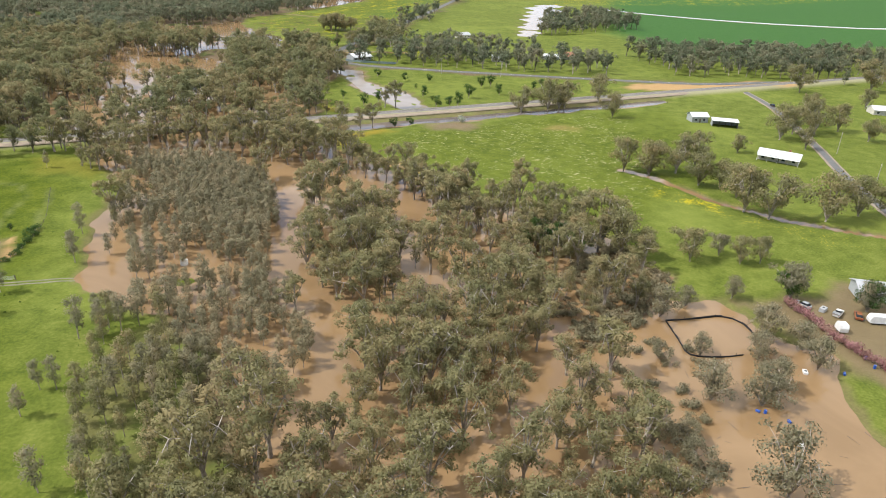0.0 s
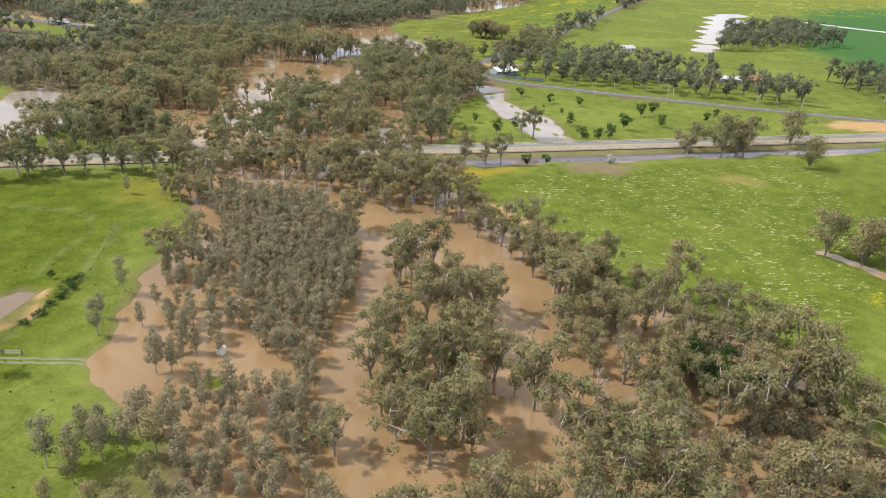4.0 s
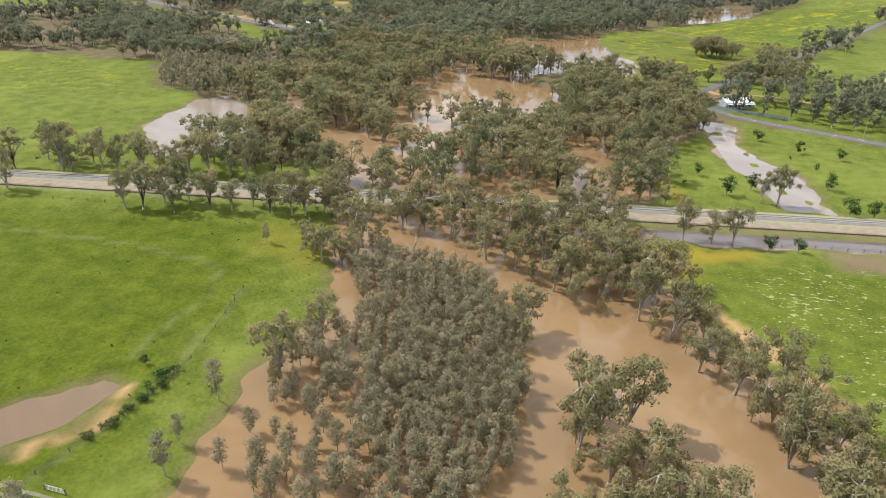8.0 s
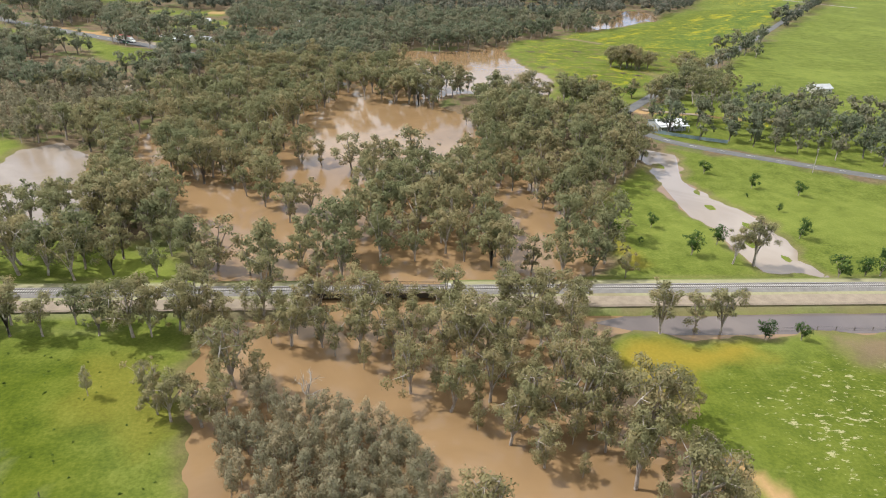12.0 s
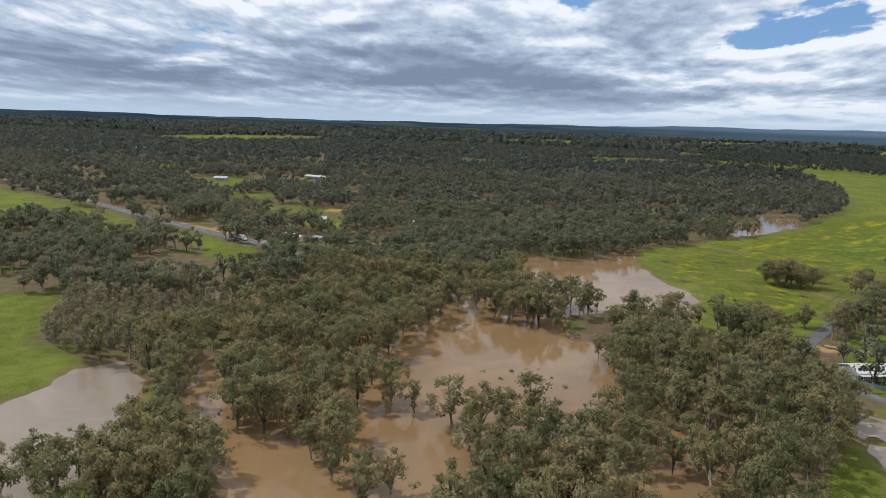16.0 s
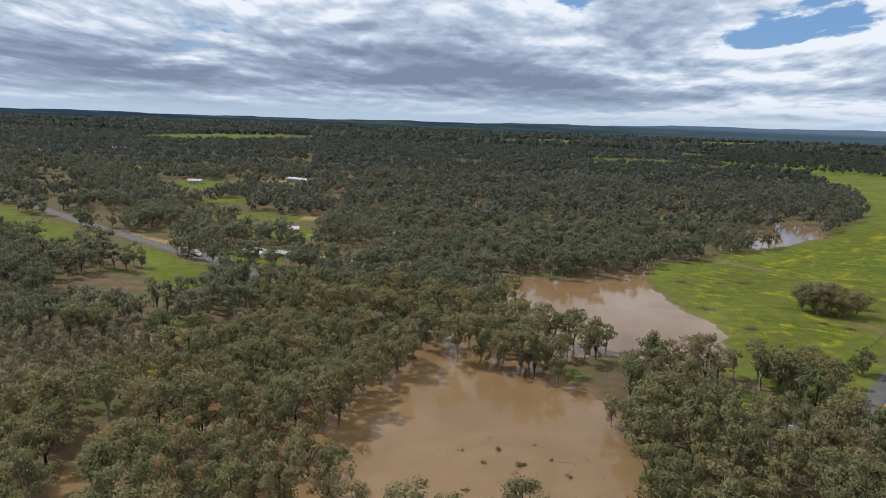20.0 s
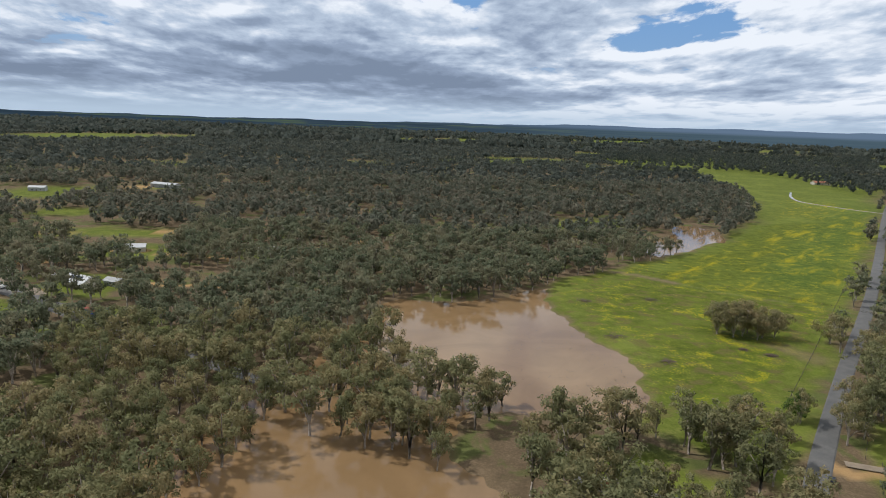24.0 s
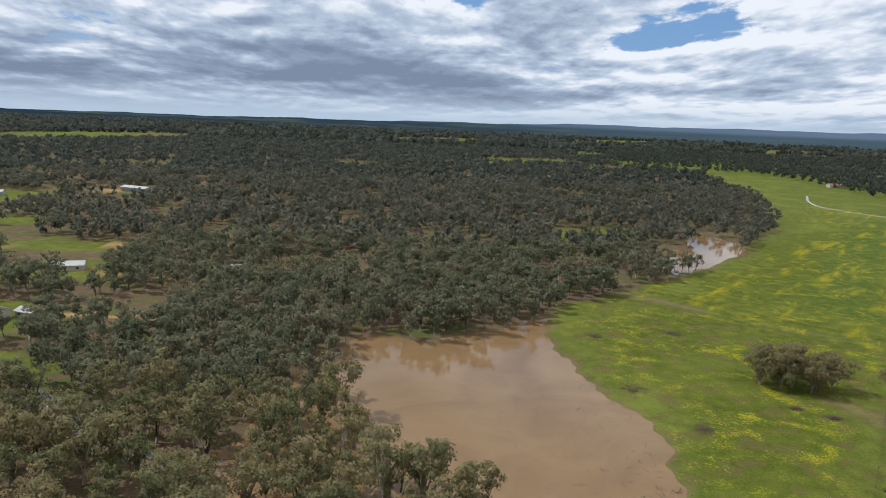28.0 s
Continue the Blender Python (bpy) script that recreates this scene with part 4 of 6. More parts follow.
def bush_shape(seed, h, r, leaves, size):
    rng = np.random.default_rng(seed)
    clumps = [(*(rng.normal(size=2) * r * 0.42), h * rng.uniform(0.35, 0.7), r * rng.uniform(0.4, 0.6)) for _ in range(6)]
    limbs = [([(0, 0, -0.4), (c[0] * 0.5, c[1] * 0.5, c[2] * 0.6), (c[0], c[1], c[2])], [0.05, 0.035, 0.015]) for c in clumps]
    return limb_mesh(limbs), leaf_cloud(rng, clumps, leaves, size)


def bare_shape(seed, h):
    """A leafless tree: limbs that fork three times."""
    rng = np.random.default_rng(seed)
    lines = []

    def grow(p, way, length, rad, depth):
        way = way / np.linalg.norm(way)
        mid = p + way * length * 0.5 + rng.normal(size=3) * length * 0.05
        end = p + way * length
        lines.append(([tuple(p), tuple(mid), tuple(end)], [rad, rad * 0.8, rad * 0.55]))
        if depth:
            for _ in range(rng.integers(3, 5)):
                grow(p + way * length * rng.uniform(0.5, 1.0), way + rng.normal(size=3) * 0.55, length * rng.uniform(0.5, 0.75), rad * 0.5, depth - 1)
    grow(np.array((0, 0, -1.0)), np.array((0.05, 0.02, 1.0)), h * 0.45, 0.03 * h, 3)
    return limb_mesh(lines, 4)


class Kind:
    """A kind of tree: a few shapes, put up as single things or joined as woodland."""

    def __init__(self, name, shapes, leaf_mat, label, category="tree", bark=None):
        self.name, self.shapes, self.leaf, self.label, self.category = name, shapes, leaf_mat, label, category
        self.bark, self.protos = bark or M_BARK, {}

    def put(self, i, m, group, label=""):
        i %= len(self.shapes)
        if i not in self.protos:
            (tco, tf), (lco, lf, tone, nrm) = self.shapes[i]
            trunk = mesh_from("trunk", tco, tf, [self.bark], None, True, dict(tone=np.zeros(len(tco))))
            crown = mesh_from("crown", lco, lf, [self.leaf], None, False, dict(tone=tone))
            set_normals(crown, nrm)
            self.protos[i] = (trunk, crown)
        base = new(self.name)
        base.matrix_basis = m
        tagged(base, label or self.label, self.category, group)
        for nm, me in zip(("trunk", "crown"), self.protos[i]):
            new(nm, me).parent = base
        return base


def joined(name, shapes, places, mats, label, seed=5):
    """Many trees as one mesh: places are rows of x, y, z, scale, turn."""
    rng = np.random.default_rng(seed)
    cos, fcs, mis, tones, nrms, n0 = [], [], [], [], [], 0
    places = np.asarray(places, float)
    pick = rng.integers(0, len(shapes), len(places))
    for s, ((tco, tf), (lco, lf, tone, nrm)) in enumerate(shapes):
        pl = places[pick == s]
        if not len(pl):
            continue
        co = np.vstack([tco, lco]) if len(tco) else lco
        fc = np.vstack([tf, lf + len(tco)]) if len(tco) else lf
        tn = np.concatenate([np.zeros(len(tco)), tone])
        mi = np.concatenate([np.ones(len(tf) if len(tco) else 0), np.zeros(len(lf))])
        c, sn = np.cos(pl[:, 4]), np.sin(pl[:, 4])
        k = pl[:, 3:4] * rng.uniform(0.88, 1.14, (len(pl), 1))
        x = (co[None, :, 0] * c[:, None] - co[None, :, 1] * sn[:, None]) * k + pl[:, 0:1]
        y = (co[None, :, 0] * sn[:, None] + co[None, :, 1] * c[:, None]) * k + pl[:, 1:2]
        z = co[None, :, 2] * pl[:, 3:4] + pl[:, 2:3]
        cos.append(np.stack([x, y, z], 2).reshape(-1, 3))
        fcs.append((fc[None] + n0 + (np.arange(len(pl)) * len(co))[:, None, None]).reshape(-1, 3))
        # bark is rounded about the trunk's axis, as far as a few sides allow
        trunk_n = tco * (1, 1, 0) + (1e-3, 0, 0.02) if len(tco) else np.zeros((0, 3))
        nn = np.vstack([trunk_n / np.linalg.norm(trunk_n, axis=1)[:, None], nrm])
        nrms.append(np.stack([nn[None, :, 0] * c[:, None] - nn[None, :, 1] * sn[:, None], nn[None, :, 0] * sn[:, None] + nn[None, :, 1] * c[:, None], np.tile(nn[:, 2], (len(pl), 1))], 2).reshape(-1, 3))
        mis.append(np.tile(mi, len(pl)))
        tones.append((tn[None] * 0.6 + rng.uniform(-0.1, 0.75, (len(pl), 1))).ravel())
        n0 += len(pl) * len(co)
    me = mesh_from(name, np.vstack(cos), np.vstack(fcs), mats, np.concatenate(mis), False, dict(tone=np.concatenate(tones)))
    set_normals(me, np.vstack(nrms))
    return tagged(new(name, me), label, "woodland", kind="stuff")


GUMS = [gum_shape(10 + i, 15.0, 5.6, 2700, 0.40, subs=6, clump=0.22) for i in range(10)]
LAKE_GUMS = [gum_shape(10 + i, 15.0, 5.8, 1450, 0.55, limbs=(5, 7), subs=5, clump=0.23, twigs=False) for i in range(10)]
YOUNGS = [young_shape(40 + i, 9.0, 2.3, 950, 0.29) for i in range(7)]
YOUNGS_MID = [young_shape(40 + i, 9.0, 2.3, 560, 0.38) for i in range(7)]
YOUNGS_FAR = [young_shape(40 + i, 9.0, 2.3, 330, 0.52) for i in range(5)]
SAPS = [gum_shape(60 + i, 6.0, 2.1, 620, 0.36, bare=0.12, limbs=(5, 7), subs=3, clump=0.42, twigs=False) for i in range(3)]
ROUNDS = [gum_shape(70 + i, 10.0, 4.4, 2900, 0.35, bare=0.10, limbs=(6, 9), subs=5, clump=0.30) for i in range(3)]
BUSHES = [bush_shape(80 + i, 2.6, 2.0, 420, 0.34) for i in range(3)]
MIDS = [gum_shape(100 + i, 14.0, 5.4, 460, 0.95, limbs=(4, 7), subs=4, clump=0.28, twigs=False) for i in range(6)]
NO_LIMBS = (np.zeros((0, 3)), np.zeros((0, 3), int))
FARS = [(NO_LIMBS, gum_shape(120 + i, 13.0, 5.4, 105, 1.9, bare=0.2, limbs=(4, 6), subs=2, clump=0.36, twigs=False)[1]) for i in range(6)]
LUMPS = [(NO_LIMBS, leaf_cloud(np.random.default_rng(140 + i), [(0, 0, 6, 6), (7, 4, 5, 5), (-7, 5, 4.5, 5), (2, -8, 5, 5), (-4, -4, 7, 5)], 46, 4.2, 0.7)) for i in range(5)]
RIM_LUMPS = [(NO_LIMBS, leaf_cloud(np.random.default_rng(150 + i), [(0, 0, 5, 7), (6, 3, 4, 6), (-5, 4, 4, 6)], 22, 7.0, 0.6)) for i in range(4)]

GUM = Kind("gum_tree", GUMS, M_GUM, "olive-brown river gum with pale forked limbs standing in brown water")
YOUNG = Kind("young_gum_tree", YOUNGS, M_YOUNG, "slender grey-green young gum of a flooded plantation")
SAPLING = Kind("sapling", SAPS, M_GREEN, "small rounded dark green sapling in a paddock")
ROUND = Kind("round_gum_tree", ROUNDS, M_YOUNG, "rounded dense grey-green gum standing in the flooded yard")
BUSH = Kind("shrub", BUSHES, M_YOUNG, "low grey-green shrub poking out of shallow water", "shrub")


def open_water(xy):
    d = np.min([area_distance(wander(xy, 0.8), p) for p in OPEN_POOLS], axis=0)
    for pts, half in OPEN_LINES:
        d = np.minimum(d, line_distance(wander(xy, 0.6), pts) - half)
    return d


def off_roads(xy, gap):
    ok = np.abs(xy[:, 1] - 324.5) > gap + 4.5
    for pts, half in ROADS:
        ok &= line_distance(xy, smooth_line(pts, 15.0)) > half + gap
    return ok


def strewn(rng, box_, spacing, keep, tries=14):
    """Points in a box, no two nearer than spacing (a grid hashes them)."""
    x0, y0, x1, y1 = box_
    n = int((x1 - x0) * (y1 - y0) / spacing ** 2 * tries)
    p = rng.uniform((x0, y0), (x1, y1), (n, 2))
    p = p[keep(p)]
    cell, grid, out = spacing, {}, []
    for q in p:
        i, j = int(q[0] // cell), int(q[1] // cell)
        if any((q[0] - o[0]) ** 2 + (q[1] - o[1]) ** 2 < spacing ** 2 for a in (i - 1, i, i + 1) for b in (j - 1, j, j + 1) for o in grid.get((a, b), ())):
            continue
        grid.setdefault((i, j), []).append(q)
        out.append(q)
    return np.array(out).reshape(-1, 2)


def stand(x, y):
    return max(height_at(x, y), -0.5)


def placed(kind, rows, natural, group, rng, label=""):
    zs = np.maximum(ground_height(np.array([r[:2] for r in rows], float)), -0.5)
    for (x, y, h), z in zip(rows, zs):
        s = h / natural
        m = pose(x, y, z, 0, 0, rng.uniform(0, 360)) @ Matrix.Diagonal((s * rng.uniform(0.9, 1.15), s * rng.uniform(0.9, 1.15), s, 1))
        kind.put(int(rng.integers(0, 50)), m, group, label)


RNG = np.random.default_rng(7)
# trees that stand alone: x, y, height
YARD_TREES = [(107, 81, 9.6), (115, 75, 9.5), (123, 78, 8.6), (98, 54, 14), (117, 95, 6), (107, 98, 6), (85, 75, 8), (92, 73, 6), (88, 68, 8), (85, 62, 5.5), (81, 67, 5.5), (120, 113, 10),
              (129, 88, 8), (138, 95, 10), (162, 107, 11), (175, 93, 9), (139, 80, 9), (143, 87, 8), (131, 115, 6.4), (146, 113, 6.6), (164, 135, 7.2)]
LEFT_TREES = [(-25, 129, 7.2), (-22, 137, 7.3), (-19, 136, 8.1), (-15, 155, 11), (-14, 107, 9), (-21, 106, 9.8), (-7, 106, 5.3), (-10, 154, 10), (-8, 129, 9.5), (-6, 155, 10), (-2, 156, 10), (-16, 198, 9.7),
              (-14, 218, 10), (-17, 206, 6.6), (-7, 201, 7.3), (-1, 181, 12), (2, 181, 9), (15, 168, 11), (-11, 162, 7.4), (-7, 161, 8.2), (-38, 176, 9.8), (-40, 185, 6.9), (-33, 186, 9), (-52, 199, 5.7), (-26, 288, 6.8), (5, 160, 11), (-1, 161, 10), (8, 172, 8)]
RIGHT_TREES = [(189, 212, 14.8), (197, 205, 15), (209, 203, 16.6), (207, 188, 14), (213, 183, 11.7), (222, 205, 16), (201, 159, 17.5), (204, 151, 17), (211, 172, 13.7), (298, 226, 18), (315, 232, 14.7), (327, 228, 17.5), (345, 228, 15),
               (296, 209, 11), (222, 142, 18), (240, 141, 15.3), (246, 134, 14), (344, 210, 12.3), (243, 289, 13.8), (257, 318, 16.6), (415, 308, 18.5), (413, 260, 12), (259, 216, 8.5), (339, 240, 13), (351, 251, 15),
               (218, 313, 18), (201, 314, 15), (226, 314, 15), (135, 146, 15), (140, 142, 10), (152, 135, 11), (166, 128, 9), (172, 126, 9), (468, 294, 22), (231, 316, 15)]
RAIL_TREES = [(-24, 309, 15), (-53, 315, 11), (-20, 309, 10), (-47, 336, 15), (-62, 339, 16), (-70, 340, 14), (-32, 316, 10), (-12, 317, 14), (-44, 310, 10), (-116, 337, 18), (-102, 339, 16), (-123, 317, 14), (-78, 308, 13),
              (-67, 312, 13), (-60, 313, 10), (-64, 345, 16), (-52, 347, 14), (-90, 344, 14), (113, 308, 13), (107, 309, 11), (98, 308, 14), (98, 335, 8), (139, 343, 14), (133, 344, 12), (88, 278, 9), (92, 277, 7), (-8, 280, 10), (-2, 279, 10.5), (-11, 282, 8.5), (-5, 284, 10), (2, 282, 10), (-14, 286, 9)]
FIELD_TREES = [(228, 614, 15), (107, 534, 16), (142, 525, 17), (134, 534, 11), (171, 547, 11), (176, 532, 14), (182, 540, 13), (190, 552, 13)]
PADDOCK_SAPLINGS = [(103, 362, 6.2), (118, 370, 5.4), (123, 350, 8), (134, 357, 6.8), (158, 421, 6), (170, 406, 6.4), (184, 398, 5.7), (163, 361, 6.8), (159, 334, 7.5), (168, 335, 7), (173, 336, 8), (188, 351, 9), (209, 375, 8), (168, 383, 3.2),
                    (163, 396, 2), (110, 358, 2.5), (131, 304, 5.2), (123, 306, 5.5), (218, 378, 7.9), (211, 355, 6.6), (240, 362, 6), (252, 372, 5), (262, 352, 6)]
placed(ROUND, YARD_TREES, 10.0, "trees of the flooded yard", RNG)
placed(YOUNG, LEFT_TREES, 9.0, "trees of the west paddock", RNG, "slender dark gum on the edge of a green paddock")
PADDOCK_GUM = Kind("paddock_gum_tree", ROUNDS, M_GUM, "broad low-crowned olive gum in a green paddock")
placed(PADDOCK_GUM, RIGHT_TREES, 10.0, "trees of the east paddock", RNG)
placed(GUM, RAIL_TREES, 15.0, "trees along the railway", RNG, "tall olive gum beside the railway bank")
placed(GUM, FIELD_TREES, 15.0, "trees of the lake field", RNG, "brown-green gum in a flowering field")
BIG_GUMS = [(60, 214, 19), (66, 178, 15), (73, 199, 12), (52, 168, 15), (98, 214, 16), (104, 200, 17), (94, 184, 18), (70, 120, 17), (52, 108, 17), (84, 132, 17), (58, 150, 18), (62, 166, 16)]
placed(GUM, BIG_GUMS, 15.5, "great gums of the channels", RNG, "great spreading river gum with a pale trunk in brown water")
CLUMP = Kind("clump_gum_tree", ROUNDS, M_GUM, "bushy brown-green gum in a close clump on a flowering field")
CLUMP_TREES = [(187, 637, 14), (192, 633, 15.5), (197, 635, 16), (195, 645, 13), (202, 640, 14), (205, 633, 14.5), (211, 634, 12), (201, 630, 12), (219, 648, 9), (231, 626, 13)]
placed(CLUMP, CLUMP_TREES, 10.0, "clump on the lake field", RNG)
placed(SAPLING, PADDOCK_SAPLINGS, 6.0, "saplings of the paddock", RNG)

ALONE = np.array([(x, y) for rows in (BIG_GUMS, YARD_TREES, LEFT_TREES, RIGHT_TREES, RAIL_TREES, FIELD_TREES) for x, y, _ in rows], float)


def clear_of_alone(p, gap):
    return np.min(np.hypot(p[:, None, 0] - ALONE[None, :, 0], p[:, None, 1] - ALONE[None, :, 1]), axis=1) > gap


PLANTATION = [(4, 160), (-6, 180), (-8, 205), (-2, 230), (4, 245), (6, 260), (-1, 270), (-1, 283), (8, 289), (22, 281), (33, 275), (40, 262), (46, 244), (47, 228), (48, 216), (43, 202), (38, 188), (34, 172), (33, 152), (14, 150)]


PLANT_SOUTH = [(5, 168), (6, 148), (-4, 134), (-8, 122), (2, 114), (14, 117), (26, 117), (33, 124), (33, 148), (30, 152), (14, 152)]


def in_south_gums(p):
    return (area_distance(p, PLANT_SOUTH) > 2) & (area_distance(p, SHORE_GROVE) > 0) & (area_distance(wander(p, 1.0), WOOD_SOUTH) < 0) & (area_distance(p, PLANTATION) > 1) & (open_water(p) > 2.5) & off_roads(p, 2.0) & clear_of_alone(p, 4.0) & (p[:, 1] > 30)


def in_plantation(p):
    return (np.minimum(area_distance(wander(p, 1.0), PLANTATION), area_distance(p, PLANT_SOUTH)) < 0) & (open_water(p) > 1.0) & clear_of_alone(p, 2.5)


south = strewn(np.random.default_rng(21), (-20, 30, 150, 322), 7.2, in_south_gums)
under = strewn(np.random.default_rng(25), (-20, 30, 150, 322), 5.8, lambda p: in_south_gums(p) & (np.min(np.hypot(p[:, None, 0] - south[None, :, 0], p[:, None, 1] - south[None, :, 1]), axis=1) > 3.6))
young = strewn(np.random.default_rng(22), (-20, 100, 60, 300), 2.2, in_plantation)
thin = np.random.default_rng(24).uniform(0, 1, len(young)) < np.where(young[:, 1] < 152, 0.42, (0.40 + 0.60 * step01(young[:, 0] + 0.12 * (young[:, 1] - 230), 8, 22)) * (0.72 + 0.28 * step01(young[:, 1], 185, 215)))
young = young[thin]
RN2 = np.random.default_rng(23)
# the drowned scrub by the yard has few trees
SCRUB = [(80, 84), (96, 104), (122, 116), (136, 146), (124, 152), (106, 140), (92, 124), (80, 104)]
south = south[(area_distance(south, SCRUB) > 0) | (np.random.default_rng(27).uniform(0, 1, len(south)) < 0.35)]
under = under[(area_distance(under, SCRUB) > 0) | (np.random.default_rng(28).uniform(0, 1, len(under)) < 0.5)]
south_rows = [(x, y, RN2.triangular(8, 12, 19)) for x, y in south]
young_rows = [(x, y, RN2.uniform(5.6, 8.6)) for x, y in young]
print("south gums", len(south), "young", len(young))
placed(GUM, south_rows[:300], 15.0, "river gums of the flooded wood", RN2)
under_rows = [(x, y, RN2.uniform(5.5, 10)) for x, y in under]
UNDER = Kind("understorey_gum_tree", YOUNGS, M_GUM, "slender olive gum standing in flood water below taller trees")
placed(UNDER, under_rows[:300], 9.0, "understorey gums of the flooded wood", RN2)
placed(YOUNG, young_rows[:300], 9.0, "young gums of the plantation", RN2)
grove = strewn(np.random.default_rng(26), (-20, 85, 14, 165), 4.9, lambda p: (area_distance(p, SHORE_GROVE) < 0) & (np.hypot(p[:, 0] + 1, (p[:, 1] - 150) * 1.4) > 6) & clear_of_alone(p, 2.5))
placed(UNDER, [(x, y, RN2.uniform(6.5, 10.5)) for x, y in grove], 9.0, "gums of the grassy shore", RN2, "slender olive gum on the grassy shore of the flood")


def rows_of(rng, p, low, high, natural):
    z = np.maximum(ground_height(p), -0.5)
    return np.c_[p, z, rng.uniform(low, high, len(p)) / natural, rng.uniform(0, 6.28, len(p))]


if len(south_rows) > 300:
    joined("gum_woodland", GUMS, rows_of(RN2, south[300:], 10, 16, 15.0), [M_GUM, M_BARK], "dense olive river gums standing in flood water")
if len(young_rows) > 300:
    joined("plantation_woodland", YOUNGS_MID, rows_of(RN2, young[300:], 5.6, 8.4, 9.0), [M_YOUNG, M_BARK], "dense rows of young grey-green gums in flood water")


def in_north(p):
    return (area_distance(p, [(-142, 472), (-110, 448), (-95, 468), (-71, 503), (-90, 533), (-164, 522)]) > 0) & (north_wood(p) < -2) & (open_water(p) > 2.5) & off_roads(p, 2.5) & clear_of_alone(p, 4.0)


def thinned(p, k=0.5):
    """Woods open up in patches."""
    x, y = p[:, 0], p[:, 1]
    n = np.sin(0.041 * x + 0.9) * np.sin(0.033 * y) + 0.6 * np.sin(0.09 * x - 0.05 * y + 1.0) * np.sin(0.07 * y + 0.04 * x)
    left = step01(-x, 20, 140)
    return (n + 0.45 * left) < k


def in_wood_north(p):
    return in_north(p) & (thinned(p) | ((p[:, 0] > -40) & (p[:, 1] < 735)))


near = strewn(np.random.default_rng(31), (-140, 336, 140, 530), 6.9, in_north)
middle = strewn(np.random.default_rng(32), (-330, 530, 330, 860), 7.3, in_wood_north)
front = (middle[:, 1] < 610) & (middle[:, 0] > -70)
near, middle = np.vstack([near, middle[front]]), middle[~front]
print("north near", len(near), "middle", len(middle))
joined("lake_woodland", LAKE_GUMS, rows_of(RN2, near, 10, 18.5, 15.0), [M_LAKE, M_BARK], "tall olive gums standing round brown lakes")
joined("middle_woodland", MIDS, rows_of(RN2, middle, 10, 16, 14.0), [M_DARKWOOD, M_BARK], "dense dark olive woodland beyond the lakes")


def in_far(p):
    return (open_water(p) > 2.5) & thinned(p, 0.62) & (north_wood(p) < -2) & off_roads(p, 4.0)


def in_view(p, spread):
    return np.abs(p[:, 0] - 40) < 120 + spread * (p[:, 1] - 250)


def far_band(seed, y0, y1, spacing, tries=8):
    return strewn(np.random.default_rng(seed), (-0.95 * y1, y0, 0.95 * y1, y1), spacing, lambda p: in_view(p, 0.95) & in_far(p), tries)


far_1 = far_band(33, 860, 1350, 9.0, 6)
# belts of trees over grass
BELTS = [[(-135, 334), (-12, 334), (-14, 350), (-30, 358), (-60, 362), (-80, 350), (-135, 348)], [(-82, 362), (-60, 358), (-38, 352), (-30, 362), (-44, 392), (-58, 398), (-72, 385)], [(-72, 306), (-10, 306), (-12, 317), (-72, 317)],
         [(184, 530), (215, 528), (245, 575), (235, 585), (205, 562)], [(126, 512), (146, 506), (160, 540), (146, 545)]]
belt = strewn(np.random.default_rng(37), (-135, 300, 260, 600), 8.5, lambda p: (np.min([area_distance(p, b) for b in BELTS], axis=0) < 0) & off_roads(p, 3.0) & clear_of_alone(p, 5.0))
joined("railway_trees", LAKE_GUMS, rows_of(RN2, belt, 10, 17, 15.0), [M_LAKE, M_BARK], "tall olive gums over green grass beside the railway")
ROWS_EAST = [[(160, 504), (163, 472), (200, 452), (244, 425), (290, 400), (320, 392), (330, 410), (320, 455), (289, 500), (241, 530), (204, 512)], [(382, 573), (455, 578), (516, 590), (550, 705), (445, 662)],
             [(371, 377), (422, 352), (490, 297), (616, 382), (514, 432), (386, 458)], [(345, 740), (356, 752), (380, 800), (366, 790)], [(305, 690), (316, 684), (326, 712), (318, 716)], [(430, 870), (446, 870), (480, 940), (460, 930)]]
HOUSES_EAST = np.array([(168, 487), (268, 455), (314, 454), (329, 454), (295, 570), (300, 440), (180, 480)], float)
east = strewn(np.random.default_rng(38), (155, 290, 620, 950), 9.5, lambda p: (np.min([area_distance(p, b) for b in ROWS_EAST], axis=0) < 0) & off_roads(p, 3.0) & (np.min(np.hypot(p[:, None, 0] - HOUSES_EAST[:, 0], p[:, None, 1] - HOUSES_EAST[:, 1]), axis=1) > 11))
joined("farm_trees", MIDS, rows_of(RN2, east, 10, 17, 14.0), [M_DARKWOOD, M_BARK], "dark olive gums round farmhouses and along paddocks")
plant_2 = strewn(np.random.default_rng(39), (-175, 440, -60, 560), 4.2, lambda p: area_distance(p, [(-140, 470), (-110, 450), (-95, 470), (-73, 503), (-90, 530), (-160, 520)]) < 0)
joined("second_plantation", YOUNGS_FAR, rows_of(RN2, plant_2, 7, 10, 9.0), [M_YOUNG, M_BARK], "dense block of young grey-green gums beside a paddock")
left_mid = strewn(np.random.default_rng(36), (-800, 560, -330, 860), 9.0, in_far)
print("far", len(far_1), len(left_mid))
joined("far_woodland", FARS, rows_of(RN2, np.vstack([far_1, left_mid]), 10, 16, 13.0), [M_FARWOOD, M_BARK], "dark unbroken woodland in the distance")


